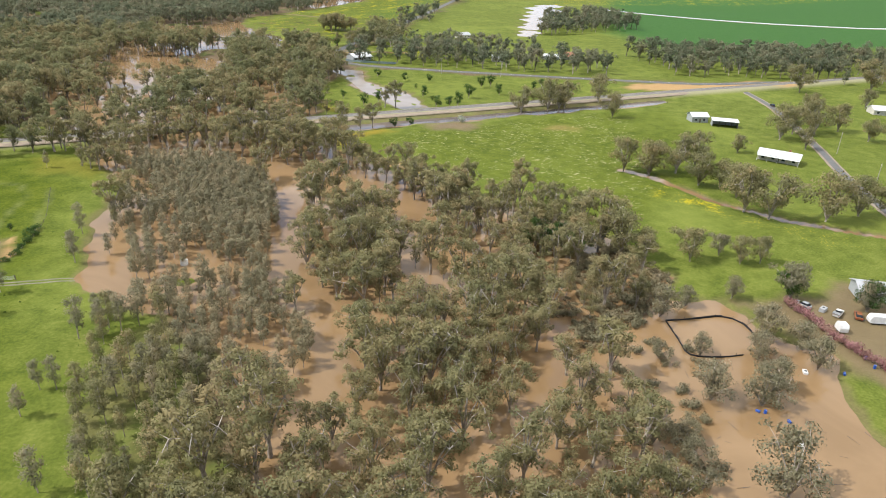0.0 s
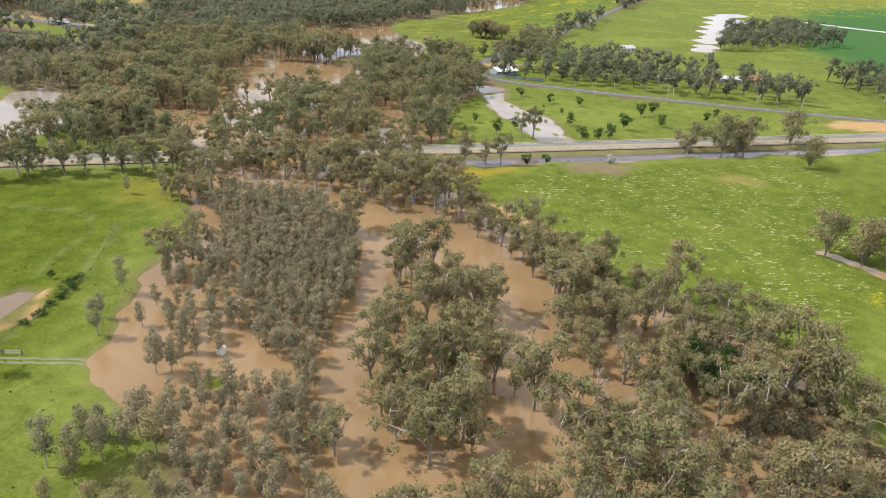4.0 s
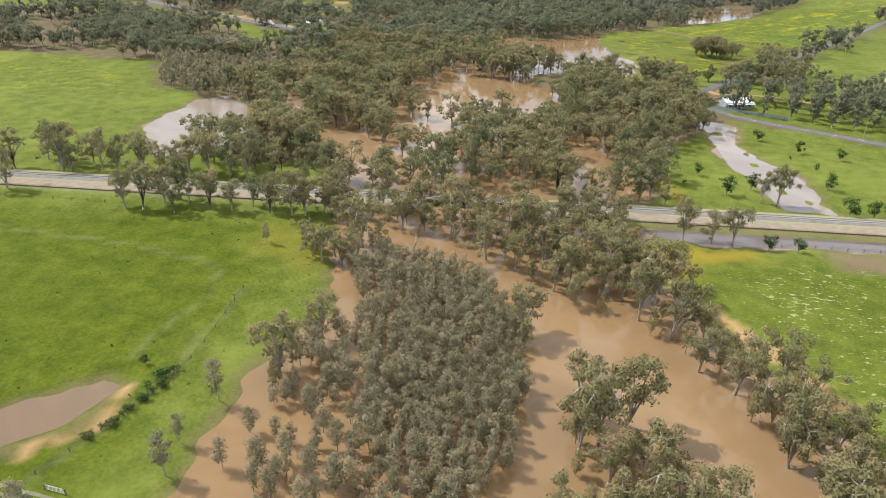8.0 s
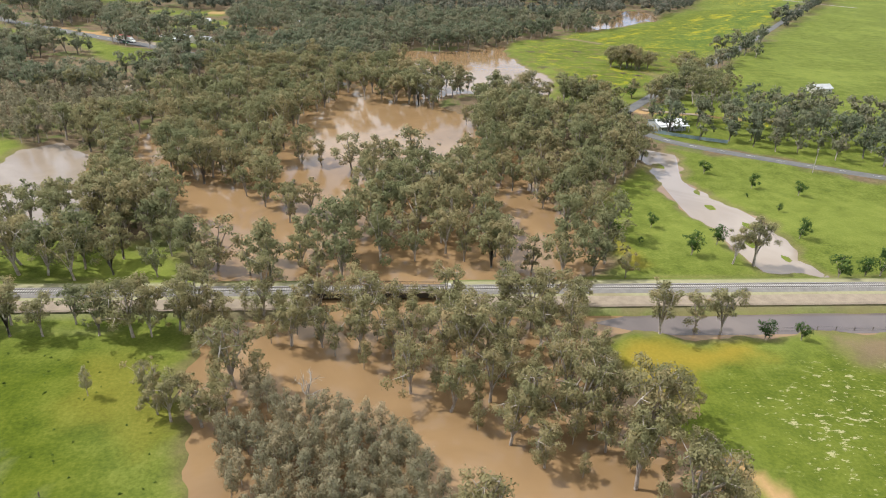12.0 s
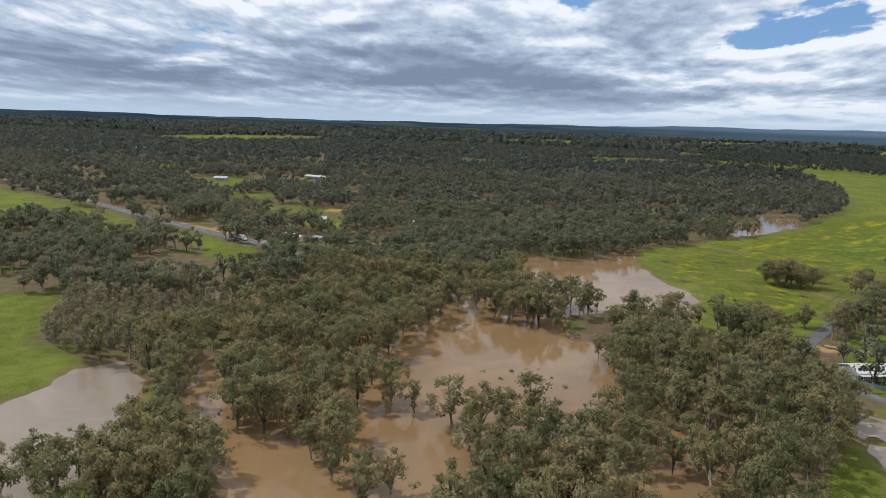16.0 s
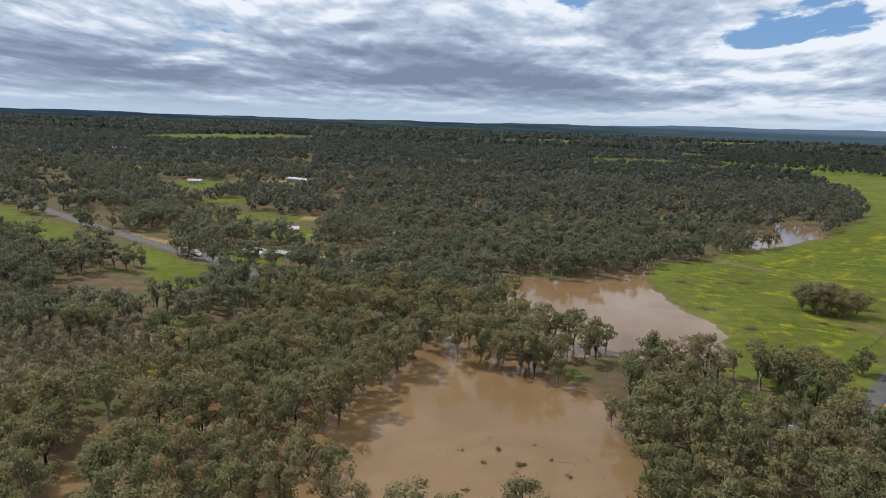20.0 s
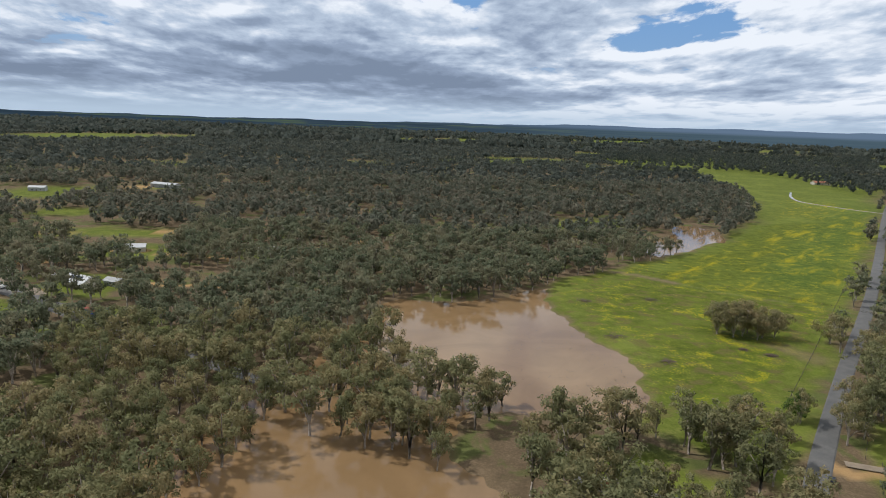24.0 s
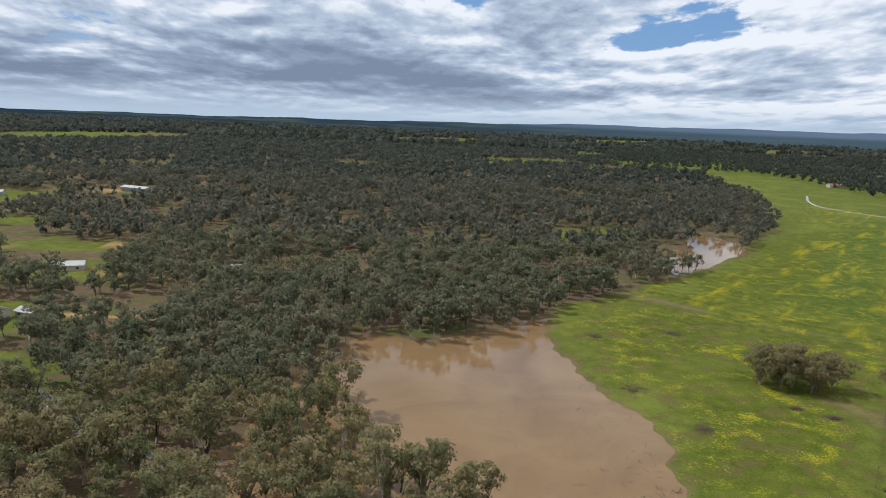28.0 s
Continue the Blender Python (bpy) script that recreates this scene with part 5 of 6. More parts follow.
FAR_BELTS = [[(680, 1800), (793, 1805), (801, 1670), (772, 1460), (744, 1330), (900, 1480), (1000, 1700), (1025, 1960), (900, 2010)], [(512, 1765), (560, 1690), (597, 1640), (640, 1720), (583, 1900)],
             [(540, 2064), (670, 1900), (1024, 2054), (1236, 2006), (1700, 2700), (1263, 2700), (1000, 2900), (727, 2600)]]
far_belt = strewn(np.random.default_rng(40), (500, 1320, 1750, 2950), 17.0, lambda p: (np.min([area_distance(wander(p, 4.0), b) for b in FAR_BELTS], axis=0) < 0) & thinned(p, 0.7))
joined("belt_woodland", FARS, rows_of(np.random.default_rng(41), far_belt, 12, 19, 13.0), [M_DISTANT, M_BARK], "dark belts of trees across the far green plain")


def in_farthest(p):
    x, y = p[:, 0], p[:, 1]
    patch = np.sin(0.0031 * x + 1.0) * np.sin(0.0042 * y + 0.5) + 0.5 * np.sin(0.009 * x - 0.004 * y)
    return in_view(p, 0.95) & (plain_strips(p) < 0.05) & ((north_wood(p) < -2) | ((y > 2200) & (np.sin(x * 0.013) + np.sin(y * 0.011 + x * 0.004) > 0.7))) & ~((patch > 0.62) & (y > 1900))


far_2 = strewn(np.random.default_rng(34), (-2500, 1350, 2600, 2600), 21.0, in_farthest, 5)
far_3 = strewn(np.random.default_rng(35), (-4200, 2600, 4200, 4500), 42.0, in_farthest, 4)
print("farthest", len(far_2), len(far_3))
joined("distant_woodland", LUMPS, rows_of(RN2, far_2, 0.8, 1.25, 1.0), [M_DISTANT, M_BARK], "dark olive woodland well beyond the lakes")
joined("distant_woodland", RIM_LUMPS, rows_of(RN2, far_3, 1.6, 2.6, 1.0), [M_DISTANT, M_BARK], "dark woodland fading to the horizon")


def hills():
    """The rim of the land: low ranges, glowing, with haze painted into their blue."""
    m, nt, out = material("hazy_hill_glow")
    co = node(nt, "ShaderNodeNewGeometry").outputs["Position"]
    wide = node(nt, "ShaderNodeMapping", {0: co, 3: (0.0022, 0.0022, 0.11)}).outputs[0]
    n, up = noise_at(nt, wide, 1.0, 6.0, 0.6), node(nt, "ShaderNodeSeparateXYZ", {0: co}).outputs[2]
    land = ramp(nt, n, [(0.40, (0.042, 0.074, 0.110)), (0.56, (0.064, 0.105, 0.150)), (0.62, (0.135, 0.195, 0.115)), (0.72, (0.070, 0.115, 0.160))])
    # the painted haze grows paler towards the east
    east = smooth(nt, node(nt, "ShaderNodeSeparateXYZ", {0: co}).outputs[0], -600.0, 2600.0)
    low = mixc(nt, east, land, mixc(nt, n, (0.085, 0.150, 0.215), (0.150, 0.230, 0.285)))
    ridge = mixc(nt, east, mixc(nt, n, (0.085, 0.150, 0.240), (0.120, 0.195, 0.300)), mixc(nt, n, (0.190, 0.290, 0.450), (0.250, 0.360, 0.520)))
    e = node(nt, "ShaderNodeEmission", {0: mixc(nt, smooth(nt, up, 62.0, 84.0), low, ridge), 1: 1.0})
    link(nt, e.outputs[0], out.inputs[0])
    az = np.radians(np.linspace(-110, 110, 240))
    el = np.interp(np.degrees(az), [-110, -38, -20, -5, 8, 16, 24, 36, 60, 110], [-0.3, -0.28, -0.36, -0.24, -0.05, 0.15, 0.2, 0.32, 0.1, 0.0])
    el += 0.035 * np.sin(az * 31) + 0.02 * np.sin(az * 83 + 1) + 0.012 * np.sin(az * 170)
    r, base = 4650.0, np.array((45.0, 330.0))
    d = np.stack([np.sin(az), np.cos(az)], 1)
    top = np.c_[base + d * r, 85 + r * np.tan(np.radians(el))]
    back = np.c_[base + d * (r + 120), top[:, 2] - 25]
    foot = np.c_[base + d * (r - 250), np.full(len(az), 8.0)]
    co = np.stack([foot, top, back], 1).reshape(-1, 3)
    i = (np.arange(len(az) - 1)[:, None] * 3 + np.arange(2)).ravel()
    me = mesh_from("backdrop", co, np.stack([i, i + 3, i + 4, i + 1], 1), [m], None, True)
    tagged(new("backdrop", me), "low wooded hills on the horizon, glowing, haze blue painted on", "hills", kind="structure")


hills()

# ---- buildings ----


def gable_roof(l, w, h, rise, over=0.5, thick=0.12):
    """Two sloping sheets with thickness, ridge along x; ribs run down the slopes."""
    bm = bmesh.new()
    for s in (-1, 1):
        e = w / 2 + over
        drop = rise * over / (w / 2)
        a = [(-l / 2 - over, 0, h + rise), (l / 2 + over, 0, h + rise), (l / 2 + over, s * e, h - drop), (-l / 2 - over, s * e, h - drop)]
        lo = [bm.verts.new(p) for p in a]
        up = [bm.verts.new((p[0], p[1], p[2] + thick)) for p in a]
        for f in ((up[0], up[1], up[2], up[3]), (lo[3], lo[2], lo[1], lo[0]), (lo[0], lo[1], up[1], up[0]), (lo[1], lo[2], up[2], up[1]), (lo[2], lo[3], up[3], up[2]), (lo[3], lo[0], up[0], up[3])):
            bm.faces.new(f)
        n = max(4, int(l / 0.8))
        for i in range(n + 1):
            x = -l / 2 - over + (l + 2 * over) * i / n
            c = [bm.verts.new((x + dx, y, z + thick + dz)) for (y, z) in ((0, h + rise), (s * e, h - drop)) for dx, dz in ((-0.04, 0), (0.04, 0), (0, 0.05))]
            bm.faces.new((c[0], c[3], c[5], c[2]))
            bm.faces.new((c[1], c[4], c[5], c[2]))
    bmesh.ops.recalc_face_normals(bm, faces=bm.faces)
    return bm


def gable_walls(l, w, h, rise):
    bm = bmesh.new()
    prof = [(-w / 2, -0.6), (-w / 2, h), (0, h + rise - 0.05), (w / 2, h), (w / 2, -0.6)]
    ends = [[bm.verts.new((x, y, z)) for y, z in prof] for x in (-l / 2, l / 2)]
    bm.faces.new(ends[0])
    bm.faces.new(ends[1][::-1])
    for i in range(4):
        bm.faces.new((ends[0][i], ends[0][i + 1], ends[1][i + 1], ends[1][i]))
    bmesh.ops.recalc_face_normals(bm, faces=bm.faces)
    return bm


def house(name, x, y, turn, l, w, h, rise, roof, wall, label, windows=3, verandah=True, chimney=False, solar=0, category="house"):
    b = empty(name, pose(x, y, height_at(x, y), 0, 0, turn), label, category)
    part("wall", gable_walls(l, w, h, rise), wall, b)
    part("roof", gable_roof(l, w, h, rise), roof, b)
    for s in (-1, 1):
        for i in range(windows):
            cx = -l / 2 + l * (i + 0.5) / windows
            f = part("window", boxes((cx - 0.8, s * w / 2 - 0.06, 0.8, cx + 0.8, s * w / 2 + 0.06, 0.9), (cx - 0.8, s * w / 2 - 0.06, 2.0, cx + 0.8, s * w / 2 + 0.06, 2.1),
                                     (cx - 0.8, s * w / 2 - 0.06, 0.9, cx - 0.7, s * w / 2 + 0.06, 2.0), (cx + 0.7, s * w / 2 - 0.06, 0.9, cx + 0.8, s * w / 2 + 0.06, 2.0)), M_WHITE, b)
            part("pane", boxes((cx - 0.7, s * w / 2 - 0.02, 0.9, cx + 0.7, s * w / 2 + 0.03, 2.0)), M_GLASS, f)
    part("door", boxes((-0.45, -w / 2 - 0.05, 0, 0.45, -w / 2 + 0.02, 2.05)), M_TIMBER, b)
    if verandah:
        part("verandah_roof", boxes((-l / 2 - 0.3, -w / 2 - 2.6, h - 0.35, l / 2 + 0.3, -w / 2 - 0.4, h - 0.27)), roof, b)
        for i in range(5):
            px = -l / 2 + l * i / 4
            part("post", boxes((px - 0.06, -w / 2 - 2.45, -0.3, px + 0.06, -w / 2 - 2.33, h - 0.35)), M_WHITE, b)
    if chimney:
        part("chimney", boxes((l * 0.2, 0.3, h, l * 0.2 + 0.8, 1.1, h + rise + 0.9), (l * 0.2 - 0.08, 0.22, h + rise + 0.7, l * 0.2 + 0.88, 1.18, h + rise + 0.82)), M_ROOF_TILE, b)
    for i in range(solar):
        ang = math.degrees(math.atan2(rise, w / 2))
        p = part("solar_panel", boxes((-0.8, -1.2, 0.0, 0.8, 1.2, 0.05), bevel=0.01), M_GLASS, b, "dark glass solar panel")
        p.matrix_local = pose(-l * 0.25 + i * 1.75, -w * 0.25, h + rise * 0.5 + 0.22, ang, 0, 0)
    return b


def open_shed(x, y, turn, l, w, h, label):
    b = empty("open_shed", pose(x, y, height_at(x, y), 0, 0, turn), label, "shed")
    r = part("roof", boxes((-l / 2 - 0.3, -w / 2 - 0.3, h, l / 2 + 0.3, w / 2 + 0.3, h + 0.12), *[(-l / 2 + i * 0.9, -w / 2 - 0.3, h + 0.12, -l / 2 + i * 0.9 + 0.07, w / 2 + 0.3, h + 0.17) for i in range(int(l / 0.9) + 1)]), M_ROOF, b)
    r.matrix_local = pose(0, 0, 0, 4, 0, 0)
    part("back_wall", boxes((-l / 2, w / 2 - 0.1, -0.4, l / 2, w / 2, h)), M_WALL_GREY, b)
    for s in (-1, 1):
        part("side_wall", boxes((s * l / 2 - 0.05, -w / 2 + 0.1, -0.4, s * l / 2 + 0.05, w / 2 - 0.1, h - 0.2)), M_WALL_GREY, b)
    for i in range(5):
        px = -l / 2 + 0.3 + (l - 0.6) * i / 4
        part("post", boxes((px - 0.09, -w / 2, -0.4, px + 0.09, -w / 2 + 0.18, h - 0.15)), M_TIMBER, b)


house("farmhouse", 268.5, 201, -57, 17, 8, 2.8, 1.6, M_ROOF, M_WALL, "long white-roofed weatherboard farmhouse in a green yard", 4, True, True)
house("farm_shed", 285.5, 269, -20, 9, 7, 3.2, 1.6, M_ROOF, M_WALL_GREY, "white steel farm shed with gabled roof", 2, False, category="shed")
open_shed(292, 256, -38, 13, 6, 3.4, "open-fronted white-roofed hay shed in a paddock")
house("roadside_house", 168, 487, 12, 15, 10, 3.2, 1.5, M_ROOF, M_WALL_GREY, "white-roofed house with solar panels near a crossroads", 4, True, False, 2)
house("red_roofed_house", 331, 455, -25, 14, 9, 3.0, 2.2, M_ROOF_TILE, M_WALL, "brick farmhouse with red roof among gums", 3, True, True)
house("white_shed", 315, 456, -25, 12, 7, 3.0, 1.2, M_ROOF, M_WALL_GREY, "low white-roofed shed beside a farmhouse", 2, False, category="shed")
house("cottage", 268, 457, -20, 9, 7, 2.8, 1.8, M_ROOF_GREY, M_WALL, "small grey-roofed cottage under trees", 2, False)
house("distant_house", 296, 571, 10, 12, 8, 3.0, 1.8, M_ROOF_GREY, M_WALL, "grey-roofed house in a far paddock", 3, False)
house("villa", -112, 699, -30, 16, 10, 3.0, 2.2, M_ROOF, M_WALL, "white-roofed house with solar panels in the woods", 3, True, False, 5)
house("villa_shed", -96, 700, -25, 9, 6, 2.8, 1.2, M_ROOF_GREY, M_WALL_GREY, "grey shed behind a house in the woods", 2, False, category="shed")
house("clearing_house", -122, 788, 15, 18, 9, 3.0, 1.6, M_ROOF, M_WALL, "white-roofed house in a bare clearing", 3, False)
house("bush_house", -36, 788, 20, 14, 9, 3.0, 1.8, M_ROOF_GREY, M_WALL, "grey-roofed house half hidden by trees", 3, False)
house("long_shed", -222, 1157, -25, 34, 12, 4.5, 1.6, M_ROOF, M_WALL_GREY, "long pale shed in a distant clearing", 4, False, category="shed")
house("far_shed", -330, 1090, 10, 16, 9, 4, 1.5, M_ROOF, M_WALL_GREY, "pale shed beside a distant field", 2, False, category="shed")
house("hill_house", -808, 1498, 0, 30, 16, 4, 2.5, M_ROOF, M_WALL, "white building far off in the woods", 3, False)
house("hill_shed", -745, 1640, 10, 36, 16, 4, 2.5, M_ROOF, M_WALL, "white building far off in the woods", 3, False, category="shed")
house("plain_house", 796, 1534, 0, 30, 14, 4, 3.0, M_ROOF_TILE, M_WALL, "red-roofed farmhouse in distant green fields", 3, False)
house("east_house", 412, 248, -30, 15, 9, 3, 1.8, M_ROOF, M_WALL, "pale farmhouse beyond a paddock", 3, False)
house("yard_shed", 186, 98, -35, 12, 7, 3, 1.2, M_ROOF_GREY, M_WALL_GREY, "grey steel shed beside a muddy yard", 2, False, category="shed")


def water_tank(x, y):
    """Round poly tank on a low stand, its lid domed, ribs round the wall."""
    b = empty("water_tank", pose(x, y, -0.4) @ Matrix.Scale(0.85, 4), "white round water tank standing in flood water", "tank")
    bm = bmesh.new()
    rings = []
    prof = [(1.25, 0.0), (1.25, 0.5), (1.29, 0.55), (1.25, 0.6), (1.25, 1.2), (1.29, 1.25), (1.25, 1.3), (1.25, 2.0), (1.31, 2.05), (1.25, 2.1)]
    for r, z in prof:
        rings.append([bm.verts.new((r * math.cos(k * math.pi / 14), r * math.sin(k * math.pi / 14), z)) for k in range(28)])
    for a, c in zip(rings[:-1], rings[1:]):
        for k in range(28):
            bm.faces.new((a[k], a[(k + 1) % 28], c[(k + 1) % 28], c[k]))
    part("body", bm, M_WHITE, b)
    bm = bmesh.new()
    bmesh.ops.create_cone(bm, cap_ends=True, segments=28, radius1=1.3, radius2=0.35, depth=0.35, matrix=Matrix.Translation((0, 0, 2.27)))
    part("lid", bm, M_WALL, b)
    bm = bmesh.new()
    bmesh.ops.create_cone(bm, cap_ends=True, segments=14, radius1=0.33, radius2=0.33, depth=0.1, matrix=Matrix.Translation((0, 0, 2.48)))
    part("hatch", bm, M_STEEL_DARK, b, "dark round hatch")
    bm = bmesh.new()
    tube(bm, [(1.3, 0, 0.4), (1.7, 0, 0.4), (1.8, 0, -0.4)], [0.05, 0.05, 0.05], 6)
    part("outlet_pipe", bm, M_WHITE, b)


water_tank(11.7, 187.0)

# ---- vehicles ----


def wheel_mesh(r, w):
    bm = bmesh.new()
    bmesh.ops.create_cone(bm, cap_ends=True, segments=14, radius1=r, radius2=r, depth=w, matrix=Matrix.Rotation(math.pi / 2, 4, "X"))
    bmesh.ops.bevel(bm, geom=[e for e in bm.edges if abs(e.verts[0].co.y - e.verts[1].co.y) < 1e-4], offset=r * 0.12, segments=1, affect="EDGES")
    return bm


def side_loft(prof, half, tuck=0.85):
    """A body from its outline seen from the side (x, z), narrower towards the top."""
    bm = bmesh.new()
    zs = [p[1] for p in prof]
    lo, hi = min(zs), max(zs)
    sides = []
    for s in (-1, 1):
        sides.append([bm.verts.new((x, s * half * (1 - (1 - tuck) * max(0, (z - lo) / (hi - lo) - 0.4) / 0.6), z)) for x, z in prof])
    bm.faces.new(sides[0])
    bm.faces.new(sides[1][::-1])
    n = len(prof)
    for i in range(n):
        bm.faces.new((sides[0][i], sides[0][(i + 1) % n], sides[1][(i + 1) % n], sides[1][i]))
    bmesh.ops.recalc_face_normals(bm, faces=bm.faces)
    bmesh.ops.bevel(bm, geom=bm.edges[:], offset=0.05, segments=1, affect="EDGES")
    return bm


def car(x, y, z, turn, paint, label, tray=False):
    b = empty("utility_car" if tray else "car", pose(x, y, z, 0, 0, turn), label, "car")
    body = [(-2.2, 0.35), (-2.25, 0.95), (-1.2, 1.02), (1.0, 1.0), (2.15, 0.85), (2.25, 0.45), (2.1, 0.3)]
    part("body", side_loft(body, 0.9, 0.95), paint, b)
    cab = [(-0.6, 1.0), (-0.5, 1.5), (0.5, 1.5), (1.15, 1.0)] if tray else [(-1.9, 1.0), (-1.5, 1.48), (0.2, 1.5), (1.1, 1.0)]
    part("cabin", side_loft(cab, 0.78, 0.8), M_GLASS, b, "dark tinted glass cabin")
    c0, c1 = (-0.45, 0.45) if tray else (-1.4, 0.1)
    part("roof", boxes((c0, -0.6, 1.5, c1, 0.6, 1.55), bevel=0.02), paint, b)
    if tray:
        part("tray", boxes((-2.4, -0.9, 0.95, -0.7, 0.9, 1.02), (-2.4, -0.9, 1.02, -0.7, -0.86, 1.3), (-2.4, 0.86, 1.02, -0.7, 0.9, 1.3), (-2.4, -0.86, 1.02, -2.36, 0.86, 1.3)), M_SILVER, b)
    for wx in (-1.35, 1.4):
        for s in (-1, 1):
            w = part("wheel", wheel_mesh(0.33, 0.22), M_BLACK, b)
            w.matrix_local = pose(wx, s * 0.82, 0.33)
    for s in (-1, 1):
        part("headlight", boxes((2.14, s * 0.68 - 0.16, 0.62, 2.24, s * 0.68 + 0.16, 0.78), bevel=0.02), M_WHITE, b)
        part("tail_light", boxes((-2.27, s * 0.72 - 0.12, 0.7, -2.2, s * 0.72 + 0.12, 0.9), bevel=0.02), M_RED, b)


def semi_trailer(x, y, z, turn, cab_paint, box_mat, label, load=13.0, stripe=None):
    b = empty("semi_trailer_truck", pose(x, y, z, 0, 0, turn), label, "truck")
    part("cab", side_loft([(load / 2 + 0.6, 0.6), (load / 2 + 0.6, 3.1), (load / 2 + 2.3, 3.0), (load / 2 + 2.9, 1.9), (load / 2 + 4.0, 1.7), (load / 2 + 4.1, 0.6)], 1.2, 0.95), cab_paint, b)
    part("windscreen", boxes((load / 2 + 2.45, -1.0, 2.0, load / 2 + 2.72, 1.0, 2.7)), M_GLASS, b)
    part("trailer", boxes((-load / 2, -1.25, 1.2, load / 2, 1.25, 3.9), bevel=0.06), box_mat, b)
    part("chassis", boxes((-load / 2, -0.5, 0.85, load / 2 + 3.6, 0.5, 1.15)), M_STEEL_DARK, b)
    if stripe:
        part("load_cover", boxes((-load / 2 + 0.1, -1.2, 3.9, load / 2 - 0.1, 1.2, 4.15), bevel=0.08), stripe, b)
    for wx in (-load / 2 + 1.0, -load / 2 + 2.3, -load / 2 + 3.6, load / 2 - 0.6, load / 2 + 0.7, load / 2 + 3.2):
        for s in (-1, 1):
            w = part("wheel", wheel_mesh(0.5, 0.35), M_BLACK, b)
            w.matrix_local = pose(wx, s * 1.05, 0.5)


def small_truck(x, y, z, turn, paint, label):
    b = empty("fire_truck", pose(x, y, z, 0, 0, turn), label, "truck")
    part("cab", side_loft([(1.2, 0.6), (1.2, 2.4), (2.5, 2.4), (3.2, 1.6), (3.4, 0.6)], 1.1, 0.9), M_WHITE, b)
    part("body", boxes((-3.2, -1.15, 0.8, 1.1, 1.15, 2.3), bevel=0.06), paint, b)
    part("locker", boxes((-3.0, -0.9, 2.3, 0.8, 0.9, 2.6), bevel=0.04), M_WHITE, b)
    part("windscreen", boxes((2.55, -0.9, 1.7, 2.85, 0.9, 2.2)), M_GLASS, b)
    for wx in (-2.2, 2.3):
        for s in (-1, 1):
            w = part("wheel", wheel_mesh(0.45, 0.3), M_BLACK, b)
            w.matrix_local = pose(wx, s * 0.95, 0.45)


def caravan(x, y, turn, l, label):
    b = empty("caravan", pose(x, y, height_at(x, y), 0, 0, turn), label, "caravan")
    part("body", side_loft([(-l / 2, 0.5), (-l / 2 - 0.1, 1.6), (-l / 2 + 0.3, 2.5), (l / 2 - 0.5, 2.5), (l / 2, 1.5), (l / 2 - 0.1, 0.5)], 1.1, 0.95), M_WHITE, b)
    for i in range(2):
        part("window", boxes((-l / 4 + i * l / 2 - 0.5, -1.13, 1.3, -l / 4 + i * l / 2 + 0.5, -1.08, 1.9)), M_GLASS, b)
    part("drawbar", boxes((l / 2 - 0.1, -0.08, 0.5, l / 2 + 1.3, 0.08, 0.6)), M_STEEL_DARK, b)
    for s in (-1, 1):
        w = part("wheel", wheel_mesh(0.33, 0.2), M_BLACK, b)
        w.matrix_local = pose(0, s * 0.95, 0.33)


ROAD_Z = 1.03
car(147.5, 497, ROAD_Z, 235, plain("maroon_car_paint", (0.16, 0.03, 0.035), None, 0.5, 0.3), "dark red car stopped beside the road")
car(157.5, 510.5, ROAD_Z, 53, M_DARKCAR, "dark grey car driving on a country road")
car(357.5, 281, ROAD_Z, 60, M_DARKCAR, "dark car on a farm road")
car(-148.5, 685, ROAD_Z + 0.02, -37, plain("green_car_paint", (0.03, 0.20, 0.11), None, 0.5, 0.3), "green car on the highway")
car(-132, 716, height_at(-132, 716), 20, M_WHITE, "white car parked by a house")
car(-80, 634.5, height_at(-80, 634.5), -35, M_WHITE, "white utility parked beside the road", True)
semi_trailer(-152, 692.5, ROAD_Z + 0.02, -36, M_WHITE, M_WHITE, "white semi-trailer truck with red stripe parked on the highway", 15.0, M_RED)
semi_trailer(-82, 640.5, ROAD_Z, -37, M_WHITE, M_BLUE, "red and blue tipper truck stopped on the road", 8.0, M_RED)
small_truck(98.5, 507, ROAD_Z, 160, M_RED, "red and white fire truck stopped at the flooded road")
car(103.5, 505, ROAD_Z, 160, M_WHITE, "white utility stopped behind a fire truck", True)
caravan(172, 88, 150, 5.0, "white caravan in a muddy yard")
caravan(159, 89, 60, 3.0, "small white caravan in a muddy yard")
car(166, 95, height_at(166, 95), 20, M_WHITE, "old white utility in a muddy yard", True)
car(161, 102, height_at(161, 102), 100, M_SILVER, "silver car half hidden by trees in a yard")
car(170, 92, height_at(170, 92), 40, plain("rust_car_paint", (0.26, 0.09, 0.03), None, 1.2, 0.7), "rusty car wreck in a muddy yard")


